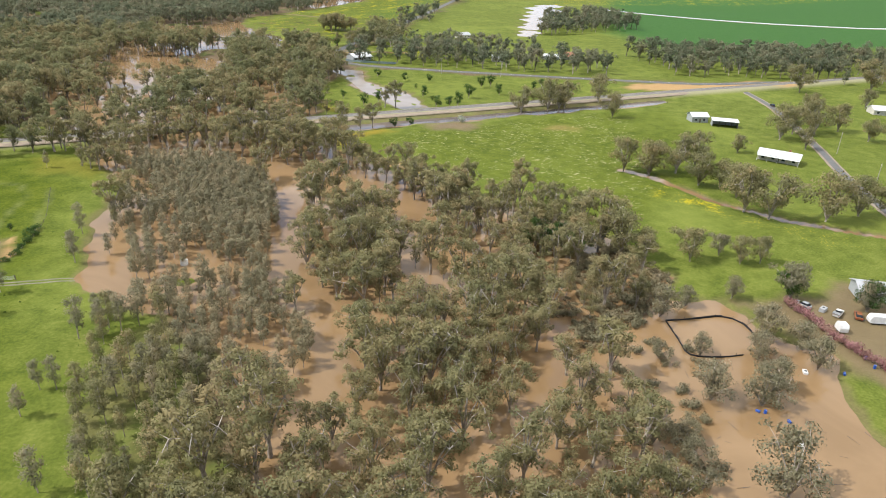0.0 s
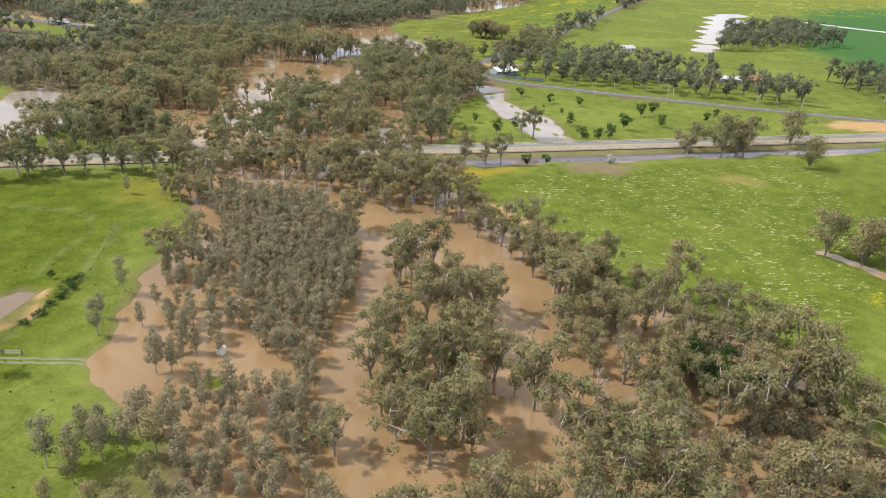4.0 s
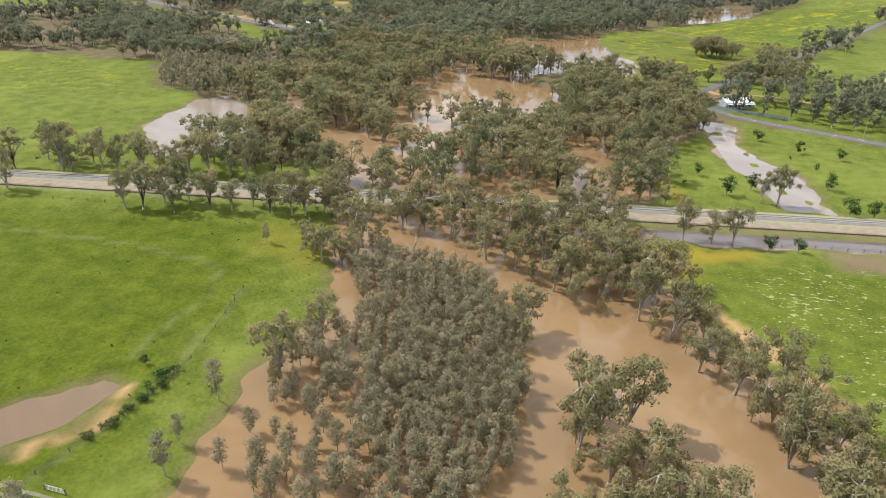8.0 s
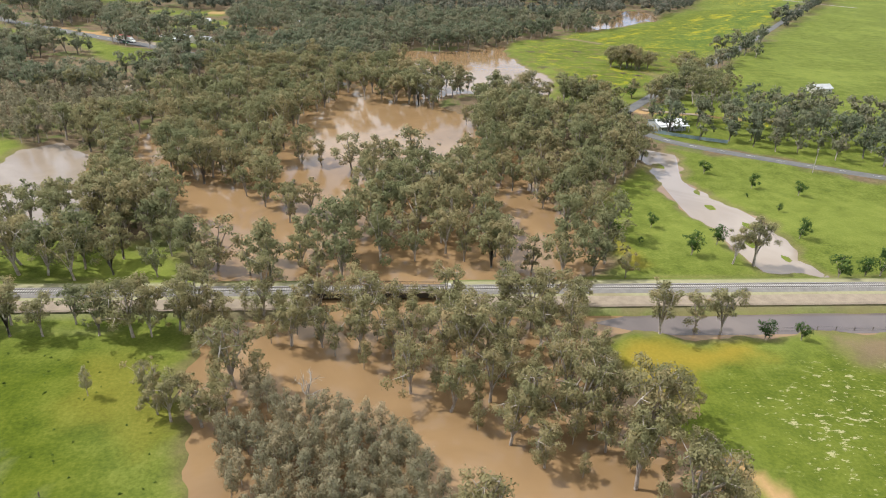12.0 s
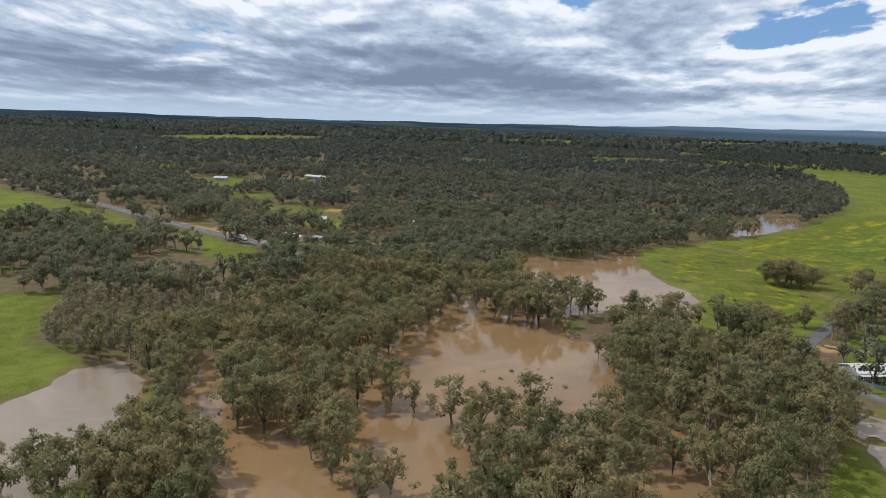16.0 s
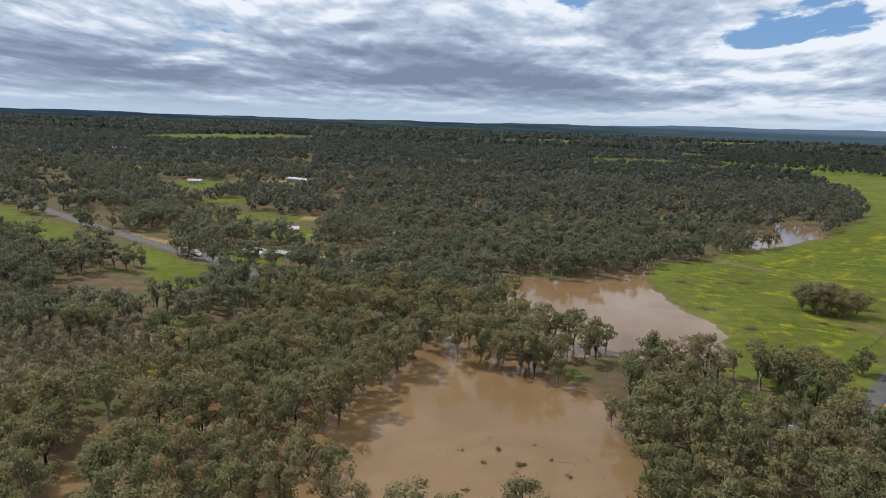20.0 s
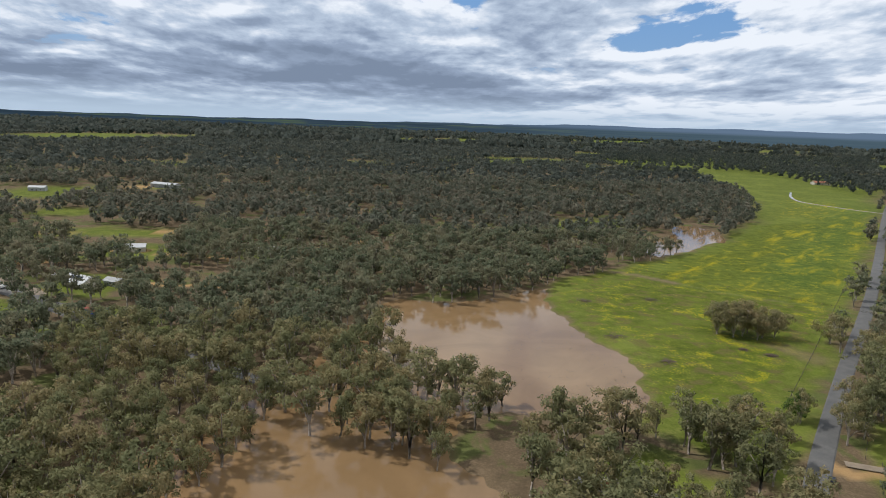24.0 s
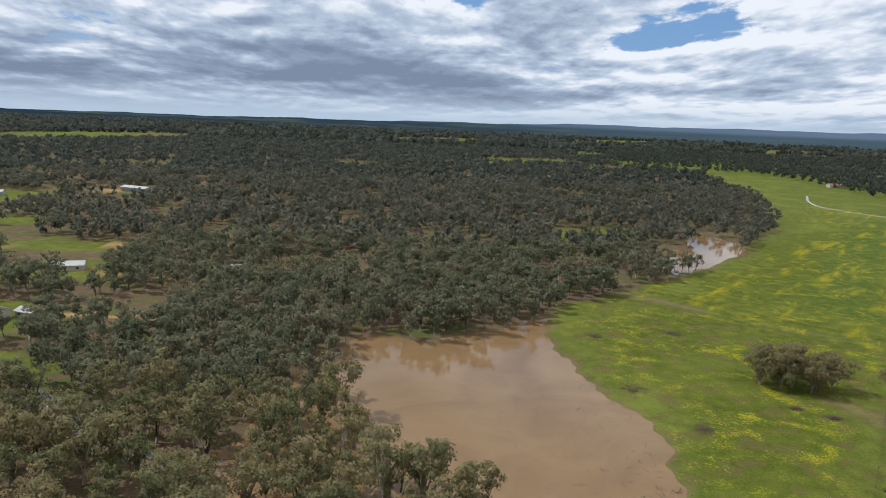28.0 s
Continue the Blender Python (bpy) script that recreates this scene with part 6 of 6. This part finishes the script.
def barrel(x, y, lying, label="blue plastic drum afloat in flood water"):
    z = max(height_at(x, y), -0.15)
    b = empty("drum", pose(x, y, z + (0.3 if lying else 0), 90 if lying else 0, 0, x * 40 % 360), label, "drum")
    bm = bmesh.new()
    rings = [[bm.verts.new((r * math.cos(k * math.pi / 7), r * math.sin(k * math.pi / 7), h)) for k in range(14)] for r, h in ((0.27, 0), (0.31, 0.06), (0.31, 0.3), (0.33, 0.33), (0.31, 0.36), (0.31, 0.6), (0.33, 0.63), (0.31, 0.66), (0.31, 0.9), (0.27, 0.95))]
    for a, c in zip(rings[:-1], rings[1:]):
        for k in range(14):
            bm.faces.new((a[k], a[(k + 1) % 14], c[(k + 1) % 14], c[k]))
    bm.faces.new(rings[-1])
    bm.faces.new(rings[0][::-1])
    part("body", bm, M_BLUE, b)
    part("bung", boxes((0.1, -0.05, 0.94, 0.2, 0.05, 0.99), bevel=0.01), M_WHITE, b)


for bx, by, ly in ((113.2, 73.8, 1), (114.0, 73.2, 0), (116.5, 69.5, 1), (142.8, 76.1, 1), (151.2, 74.5, 0), (152.8, 77.9, 0)):
    barrel(bx, by, ly)


def crate(x, y, turn, w, d, h, mat, label):
    z = max(height_at(x, y), -0.2)
    b = empty("tank_crate", pose(x, y, z, 0, 0, turn), label, "tank")
    part("body", boxes((-w / 2, -d / 2, 0, w / 2, d / 2, h), bevel=0.08), mat, b)
    part("lid", boxes((-0.25, -0.25, h, 0.25, 0.25, h + 0.1), bevel=0.03), M_STEEL_DARK, b)


crate(112.3, 63.0, 20, 1.2, 1.0, 1.0, M_WHITE, "white plastic tank afloat in flood water")
crate(135.0, 80.2, 50, 1.6, 1.0, 0.7, M_WHITE, "white tub stranded in shallow water")
crate(164, 98, 15, 2.2, 1.4, 1.1, M_ROOF_GREY, "grey metal bin in a muddy yard")


# ---- fences, poles, hedge ----


def fence(name, pts, spacing, height, label, rails=3, mat=None):
    line = smooth_line(pts, spacing)
    zs = ground_height(line)
    b = empty(name, pose(*line[0], 0), label, "fence")
    o = Vector((*line[0], 0))
    post = boxes((-0.07, -0.07, -0.5, 0.07, 0.07, height), bevel=0.02)
    me = bpy.data.meshes.new("post")
    post.to_mesh(me)
    post.free()
    me.materials.append(M_TIMBER)
    for (x, y), z in zip(line, zs):
        p = new("post", me)
        p.parent, p.matrix_local = b, pose(x - o.x, y - o.y, max(z, -0.2))
    for k in range(rails):
        bm = bmesh.new()
        tube(bm, [(x - o.x, y - o.y, max(z, -0.2) + height * (k + 1) / (rails + 0.3)) for (x, y), z in zip(line, zs)], [0.02] * len(line), 3)
        part("wire", bm, mat or M_STEEL_DARK, b)
    return b


fence("paddock_fence", [(189.5, 772.5), (230, 728), (276, 682), (284, 674)], 5.0, 1.2, "post and wire fence across a flowering field")
fence("roadside_fence", [(176, 524), (222, 584), (345, 741)], 6.0, 1.2, "post and wire fence along a country road")
fence("lake_fence", [(158, 540), (208, 603), (330, 760)], 6.0, 1.2, "post and wire fence along a flowering field")
fence("rail_fence", [(-200, 311), (-120, 311), (-80, 310.5)], 6.0, 1.2, "post and wire fence below the railway bank")
fence("ditch_fence", [(128, 309), (200, 308.5), (300, 308)], 5.0, 1.2, "post and wire fence beside a flooded ditch")
fence("house_fence", [(178, 520), (165, 498)], 3.0, 1.2, "dark post fence beside a drive")
fence("dam_fence", [(-40, 190), (-26, 225), (-24, 262)], 6.0, 1.1, "post and wire fence across a green paddock")


def tin_fence():
    b = empty("sheet_fence", pose(155.5, 481, 0), "pale blue corrugated sheet fence beside a road", "fence")
    pts = smooth_line([(0, 0), (8, -5), (20, -12), (32, -18)], 2.4)
    for a, c in zip(pts[:-1], pts[1:]):
        z = height_at(155.5 + a[0], 481 + a[1])
        bm = bmesh.new()
        n = 8
        vs = []
        for i in range(n + 1):
            p = a + (c - a) * i / n
            off = 0.03 * (i % 2)
            vs.append([bm.verts.new((p[0] + off + dx, p[1] + off + dx, z + h)) for dx in (0, 0.02) for h in (-0.2, 1.5)])
        for u, v in zip(vs[:-1], vs[1:]):
            bm.faces.new((u[0], v[0], v[1], u[1]))
            bm.faces.new((u[2], u[3], v[3], v[2]))
            bm.faces.new((u[1], v[1], v[3], u[3]))
        part("panel", bm, plain("blue_sheet", (0.32, 0.40, 0.44), None, 0.6, 0.5) if "blue_sheet" not in bpy.data.materials else bpy.data.materials["blue_sheet"], b)


tin_fence()


def black_fence():
    """Shade cloth on posts round a flooded plot."""
    b = empty("cloth_fence", pose(0, 0, 0), "low black shade-cloth fence round a flooded plot", "fence")
    pts = smooth_line([(120.5, 110.5), (128, 108.5), (136, 106.5), (138.5, 102), (136, 94)], 2.0)
    other = smooth_line([(120.5, 110.5), (117, 102), (115, 96), (121, 92.5), (127, 91)], 2.0)
    for line in (pts, other):
        for a, c in zip(line[:-1], line[1:]):
            n = np.array((-(c - a)[1], (c - a)[0])) / np.linalg.norm(c - a) * 0.06
            bm = bmesh.new()
            lo, hi = -0.4, 0.5 + 0.12 * math.sin(a[0] * 3)
            q = [bm.verts.new((p[0] + s * n[0], p[1] + s * n[1], h)) for p in (a, c) for s in (-1, 1) for h in (lo, hi)]
            for f in ((0, 4, 5, 1), (2, 3, 7, 6), (1, 5, 7, 3), (0, 1, 3, 2), (4, 6, 7, 5)):
                bm.faces.new([q[i] for i in f])
            part("cloth_panel", bm, M_MESHFENCE, b)
        for p in line[::2]:
            part("stake", boxes((p[0] - 0.05, p[1] - 0.05, -0.6, p[0] + 0.05, p[1] + 0.05, 0.95)), M_TIMBER, b)


black_fence()


def power_pole(x, y, h, turn, label="weathered timber power pole with a crossarm"):
    b = empty("power_pole", pose(x, y, height_at(x, y), 0, 0, turn), label, "pole")
    bm = bmesh.new()
    tube(bm, [(0, 0, -0.5), (0.05, 0, h * 0.5), (0.1, 0, h)], [0.17, 0.14, 0.1], 8)
    part("shaft", bm, M_DEAD, b)
    part("crossarm", boxes((-1.1, -0.07, h - 0.7, 1.3, 0.07, h - 0.55)), M_DEAD, b)
    for i in range(3):
        part("insulator", boxes((-0.95 + i * 1.0, -0.05, h - 0.55, -0.85 + i * 1.0, 0.05, h - 0.35), bevel=0.02), M_WHITE, b)


for px, py in ((305.7, 199.3), (276, 160), (240, 404), (205, 424), (300, 368)):
    power_pole(px, py, 10.5, 40)


def hedge():
    rng = np.random.default_rng(91)
    line = smooth_line([(158, 104.5), (156.5, 97), (154.5, 90), (153.5, 82), (153, 73)], 1.1)
    clumps = [(x + rng.normal() * 0.4, y + rng.normal() * 0.4, 1.2 + rng.uniform(0, 1.0), rng.uniform(0.9, 1.3)) for x, y in line for _ in range(2)]
    co, fc, tone, nrm = leaf_cloud(rng, clumps, 5200, 0.34)
    b = empty("flowering_hedge", pose(0, 0, 0), "long hedge in pink blossom beside a muddy yard", "hedge")
    me = mesh_from("blossom", co, fc, [M_PINK], None, False, dict(tone=tone))
    set_normals(me, nrm)
    new("blossom", me).parent = b
    bm = bmesh.new()
    for x, y in line[::2]:
        tube(bm, [(x, y, -0.3), (x + rng.normal() * 0.2, y, 1.6)], [0.06, 0.03], 5)
    part("stems", bm, M_BARK, b)


hedge()

# ---- single plants ----
WHITE_BUSH = Kind("blossom_bush", BUSHES, M_WHITEBLOOM, "round bush in white blossom beside a wet ditch", "shrub")
placed(WHITE_BUSH, [(160, 305.5, 3.4)], 2.6, "", RNG)
GREEN = Kind("green_tree", ROUNDS, M_GREEN, "dense bright green tree at the paddock's edge")
placed(GREEN, [(114, 155, 10), (119, 151, 9), (126, 154, 9), (113, 161, 10), (121, 160, 8), (162, 107, 8), (175, 93, 9), (134, 536, 9), (171, 548, 9), (-33.7, 228.2, 2.4)], 10.0, "green trees", RNG)
SHALLOW_SHRUBS = [(107, 95, 2.2), (103, 86, 2.4), (101, 81, 2.6), (115, 93, 2), (100, 76, 2.2), (116, 98, 2), (91, 76, 3.5), (91, 65, 3), (82, 64, 3), (96, 84, 1.8), (98, 90, 2), (104, 102, 2.4), (88, 84, 3), (94, 98, 3), (110, 104, 2.4),
                  (102, 108, 3), (112, 112, 3), (106, 116, 3.4), (118, 122, 3), (112, 124, 3.5), (98, 114, 3.4)]
placed(BUSH, SHALLOW_SHRUBS, 2.6, "shrubs of the flooded yard", RNG)
LAKE_SHRUBS = [(38, 470, 1.4), (44, 462, 1.8), (34, 462, 1.2), (52, 466, 1.0), (46, 452, 2.0), (40, 446, 1.6), (28, 468, 1.0), (56, 458, 1.2), (30, 448, 1.3), (48, 474, 0.9), (36, 440, 1.8), (62, 240, 1.8), (58, 236, 1.4), (40, 262, 1.4), (88, 372, 1.8), (84, 360, 1.2)]
placed(BUSH, LAKE_SHRUBS, 2.6, "shrubs drowned in the lake", RNG, "drowned low shrub showing above brown water")
scrub = strewn(np.random.default_rng(92), (92, 104, 142, 156), 2.6, lambda p: (area_distance(p, [(94, 108), (118, 112), (128, 120), (138, 128), (136, 150), (124, 152), (108, 140), (96, 124)]) < 0))
joined("flooded_scrub", BUSHES, rows_of(np.random.default_rng(93), scrub, 1.2, 3.4, 2.6), [M_YOUNG, M_BARK], "low grey-green scrub standing in shallow flood water")
DEAD_SHAPES = [bare_shape(200 + i, 10.0) for i in range(3)]


def dead_tree(x, y, h, i, label):
    co, fc = DEAD_SHAPES[i % 3]
    b = empty("dead_tree", pose(x, y, -0.4, 0, 0, i * 77) @ Matrix.Scale(h / 10, 4), label, "tree", "dead trees of the flood")
    new("trunk", mesh_from("trunk", co, fc, [M_DEAD], None, True)).parent = b


for i, (x, y, h) in enumerate(((17, 285, 10.5), (9, 287, 7.5), (-33, 438, 14), (96, 236, 9), (100, 228, 10), (96, 246, 8), (104, 182, 12), (112, 176, 11), (89, 158, 12), (92, 262, 8), (120, 190, 9), (60, 396, 12))):
    dead_tree(x, y, h, i, "bare grey dead gum standing in flood water")


def brush_pile(x, y, r):
    rng = np.random.default_rng(int(x * 10))
    z0 = height_at(x, y)
    lines = []
    for _ in range(70):
        p = rng.normal(size=2) * r * 0.5
        a, l = rng.uniform(0, 6.28), rng.uniform(0.6, 2.2)
        hgt = max(0.05, 0.9 - np.hypot(*p) / r * 0.6) * rng.uniform(0.2, 1)
        lines.append(([(p[0] - l * math.cos(a), p[1] - l * math.sin(a) * 0.7, hgt * 0.5), (p[0] + l * math.cos(a), p[1] + l * math.sin(a) * 0.7, hgt)], [0.12, 0.06]))
    co, fc = limb_mesh(lines, 4)
    b = empty("brush_pile", pose(x, y, z0), "dark heap of dead branches in a green field", "brush pile", "brush piles of the field")
    tagged(new("brushwood", mesh_from("brushwood", co, fc, [M_DEBRIS], None, False)), kind="stuff").parent = b


for x, y, r in ((150, 600, 3.4), (139, 630, 4.2), (178, 695, 4), (141, 689, 4), (196, 609, 2.2), (188, 616, 1.4), (128, 566, 3.0)):
    brush_pile(x, y, r)


def driftwood():
    """Sticks and rafts of rubbish afloat along the lake's windward shore."""
    rng = np.random.default_rng(77)
    p = rng.uniform((88, 560), (132, 640), (900, 2))
    d = area_distance(p, LAKE_2)
    p = p[(d < -1) & (rng.uniform(0, 1, len(p)) < 0.10 + 0.5 * np.exp(d / 6))][:230]
    q = np.c_[rng.uniform(20, 70, 60), rng.uniform(432, 480, 60)]
    s = np.c_[rng.uniform(80, 130, 70), rng.uniform(48, 108, 70)]
    s = s[area_distance(s, YARD_POOL) < -1]
    lines = []
    for x, y in np.vstack([p, q, s]):
        a, l = rng.uniform(0, 6.28), rng.uniform(0.2, 1.5) ** 1.3
        lines.append(([(x - l * math.cos(a), y - l * math.sin(a), 0.0), (x + l * math.cos(a), y + l * math.sin(a), 0.08)], [0.09, 0.05]))
    co, fc = limb_mesh(lines, 4)
    tagged(new("driftwood", mesh_from("driftwood", co, fc, [M_DEBRIS])), "dark sticks and rubbish afloat on brown water", "debris", kind="stuff")


driftwood()


def tussocks():
    rng = np.random.default_rng(78)
    p = rng.uniform((-75, 150), (0, 305), (2600, 2))
    clump = np.sin(p[:, 0] * 0.13) * np.sin(p[:, 1] * 0.11 + 1.0)
    p = p[(nearest_area(p, WATERS) > 4) & (rng.uniform(0, 1, len(p)) < 0.25 + 0.5 * np.clip(clump, 0, 1)) & (area_distance(p, WOOD_SOUTH) > 2)][:260]
    shapes = [(NO_LIMBS, leaf_cloud(np.random.default_rng(300 + i), [(0, 0, 0.15, 0.45), (0.4, 0.1, 0.1, 0.3)], 26, 0.34)) for i in range(3)]
    ob = joined("tussocks", shapes, rows_of(rng, p, 0.25, 0.6, 1.0), [M_TUSSOCK, M_BARK], "dark rushy tussocks dotted over a green paddock")
    ob["category"] = "grass"


tussocks()


def road_lines():
    for pts, lift in ((UPPER_ROAD, 1.035), (HIGHWAY, 1.075)):
        line = smooth_line(pts, 1.5)
        seg = np.r_[0, np.cumsum(np.linalg.norm(np.diff(line, axis=0), axis=1))]
        b = empty("road_marking", pose(0, 0, 0), "broken white centre line on grey road", "road marking")
        bm = bmesh.new()
        for s in np.arange(2, min(seg[-1], 420) - 4, 12.0):
            a, c = [np.array([np.interp(v, seg, line[:, k]) for k in (0, 1)]) for v in (s, s + 3.5)]
            n = np.array((-(c - a)[1], (c - a)[0])) / np.linalg.norm(c - a) * 0.09
            bm.faces.new([bm.verts.new((*q, lift)) for q in (a - n, c - n, c + n, a + n)])
        part("dashes", bm, M_LINE, b)


road_lines()
ribbon("drive", [(168, 521), (180, 516), (200, 510)], 1.2, 0.15, 0.98, M_GRAVEL, "pale dirt drive leading to a house", "road")
ribbon("siding_road", [(-122, 676), (-135, 690), (-150, 702), (-165, 710)], 4.0, 0.2, 0.96, M_GRAVEL, "pale gravel apron beside the highway", "road")
M_RUT = plain("grey_gravel", (0.20, 0.185, 0.13), (0.12, 0.125, 0.06), 0.5, 0.95, bump=0.3)


def farm_track():
    """Two wheel ruts and a grassy crown, laid over the lie of the ground and down into the flood."""
    c = smooth_line([(-260, 214), (-120, 202), (-76, 197), (-50, 193.5), (-30, 190), (-12, 187)], 2.0)
    d = np.gradient(c, axis=0)
    d /= np.linalg.norm(d, axis=1)[:, None]
    n = np.stack([-d[:, 1], d[:, 0]], 1)
    b = empty("farm_track", pose(0, 0, 0), "grey gravel farm track across a green paddock", "road")
    for s0 in (-0.75, 0.75):
        rows = []
        for k, (s, h) in enumerate(((-0.42, -0.15), (-0.36, 0.035), (0.36, 0.035), (0.42, -0.15))):
            p = c + n * (s0 + s + 0.1 * np.sin(c[:, :1] * 0.9 + k))
            rows.append(np.c_[p, ground_height(c + n * s0) + h])
        co = np.stack(rows, 1).reshape(-1, 3)
        i = (np.arange(len(c) - 1)[:, None] * 4 + np.arange(3)).ravel()
        ob = new("wheel_rut", mesh_from("wheel_rut", co, np.stack([i, i + 4, i + 5, i + 1], 1)[:, ::-1], [M_RUT]))
        ob.parent = b


farm_track()


def gate(x, y, turn, w):
    b = empty("farm_gate", pose(x, y, height_at(x, y), 0, 0, turn), "pale steel tube gate beside a farm track", "gate")
    bm = bmesh.new()
    for z in (0.25, 0.5, 0.75, 1.0, 1.2):
        tube(bm, [(0, 0, z), (w, 0, z)], [0.03, 0.03], 5)
    part("bars", bm, M_WHITE, b)
    for s in (0, w):
        part("post", boxes((s - 0.1, -0.1, -0.5, s + 0.1, 0.1, 1.4), bevel=0.02), M_TIMBER, b)


gate(-34, 192.8, -10, 4.0)


DAM_BUSH = Kind("dam_shrub", BUSHES, M_GREEN, "low bright green bush on the bank of a farm dam", "shrub")
placed(DAM_BUSH, [(-33.5, 205, 1.6), (-31.5, 209, 1.9), (-30, 213, 1.7), (-28.5, 217, 2.0), (-27.5, 221, 2.2), (-27, 225, 2.6), (-62, 202, 1.5), (-64, 204, 1.2)], 2.6, "bushes of the dam bank", RNG)
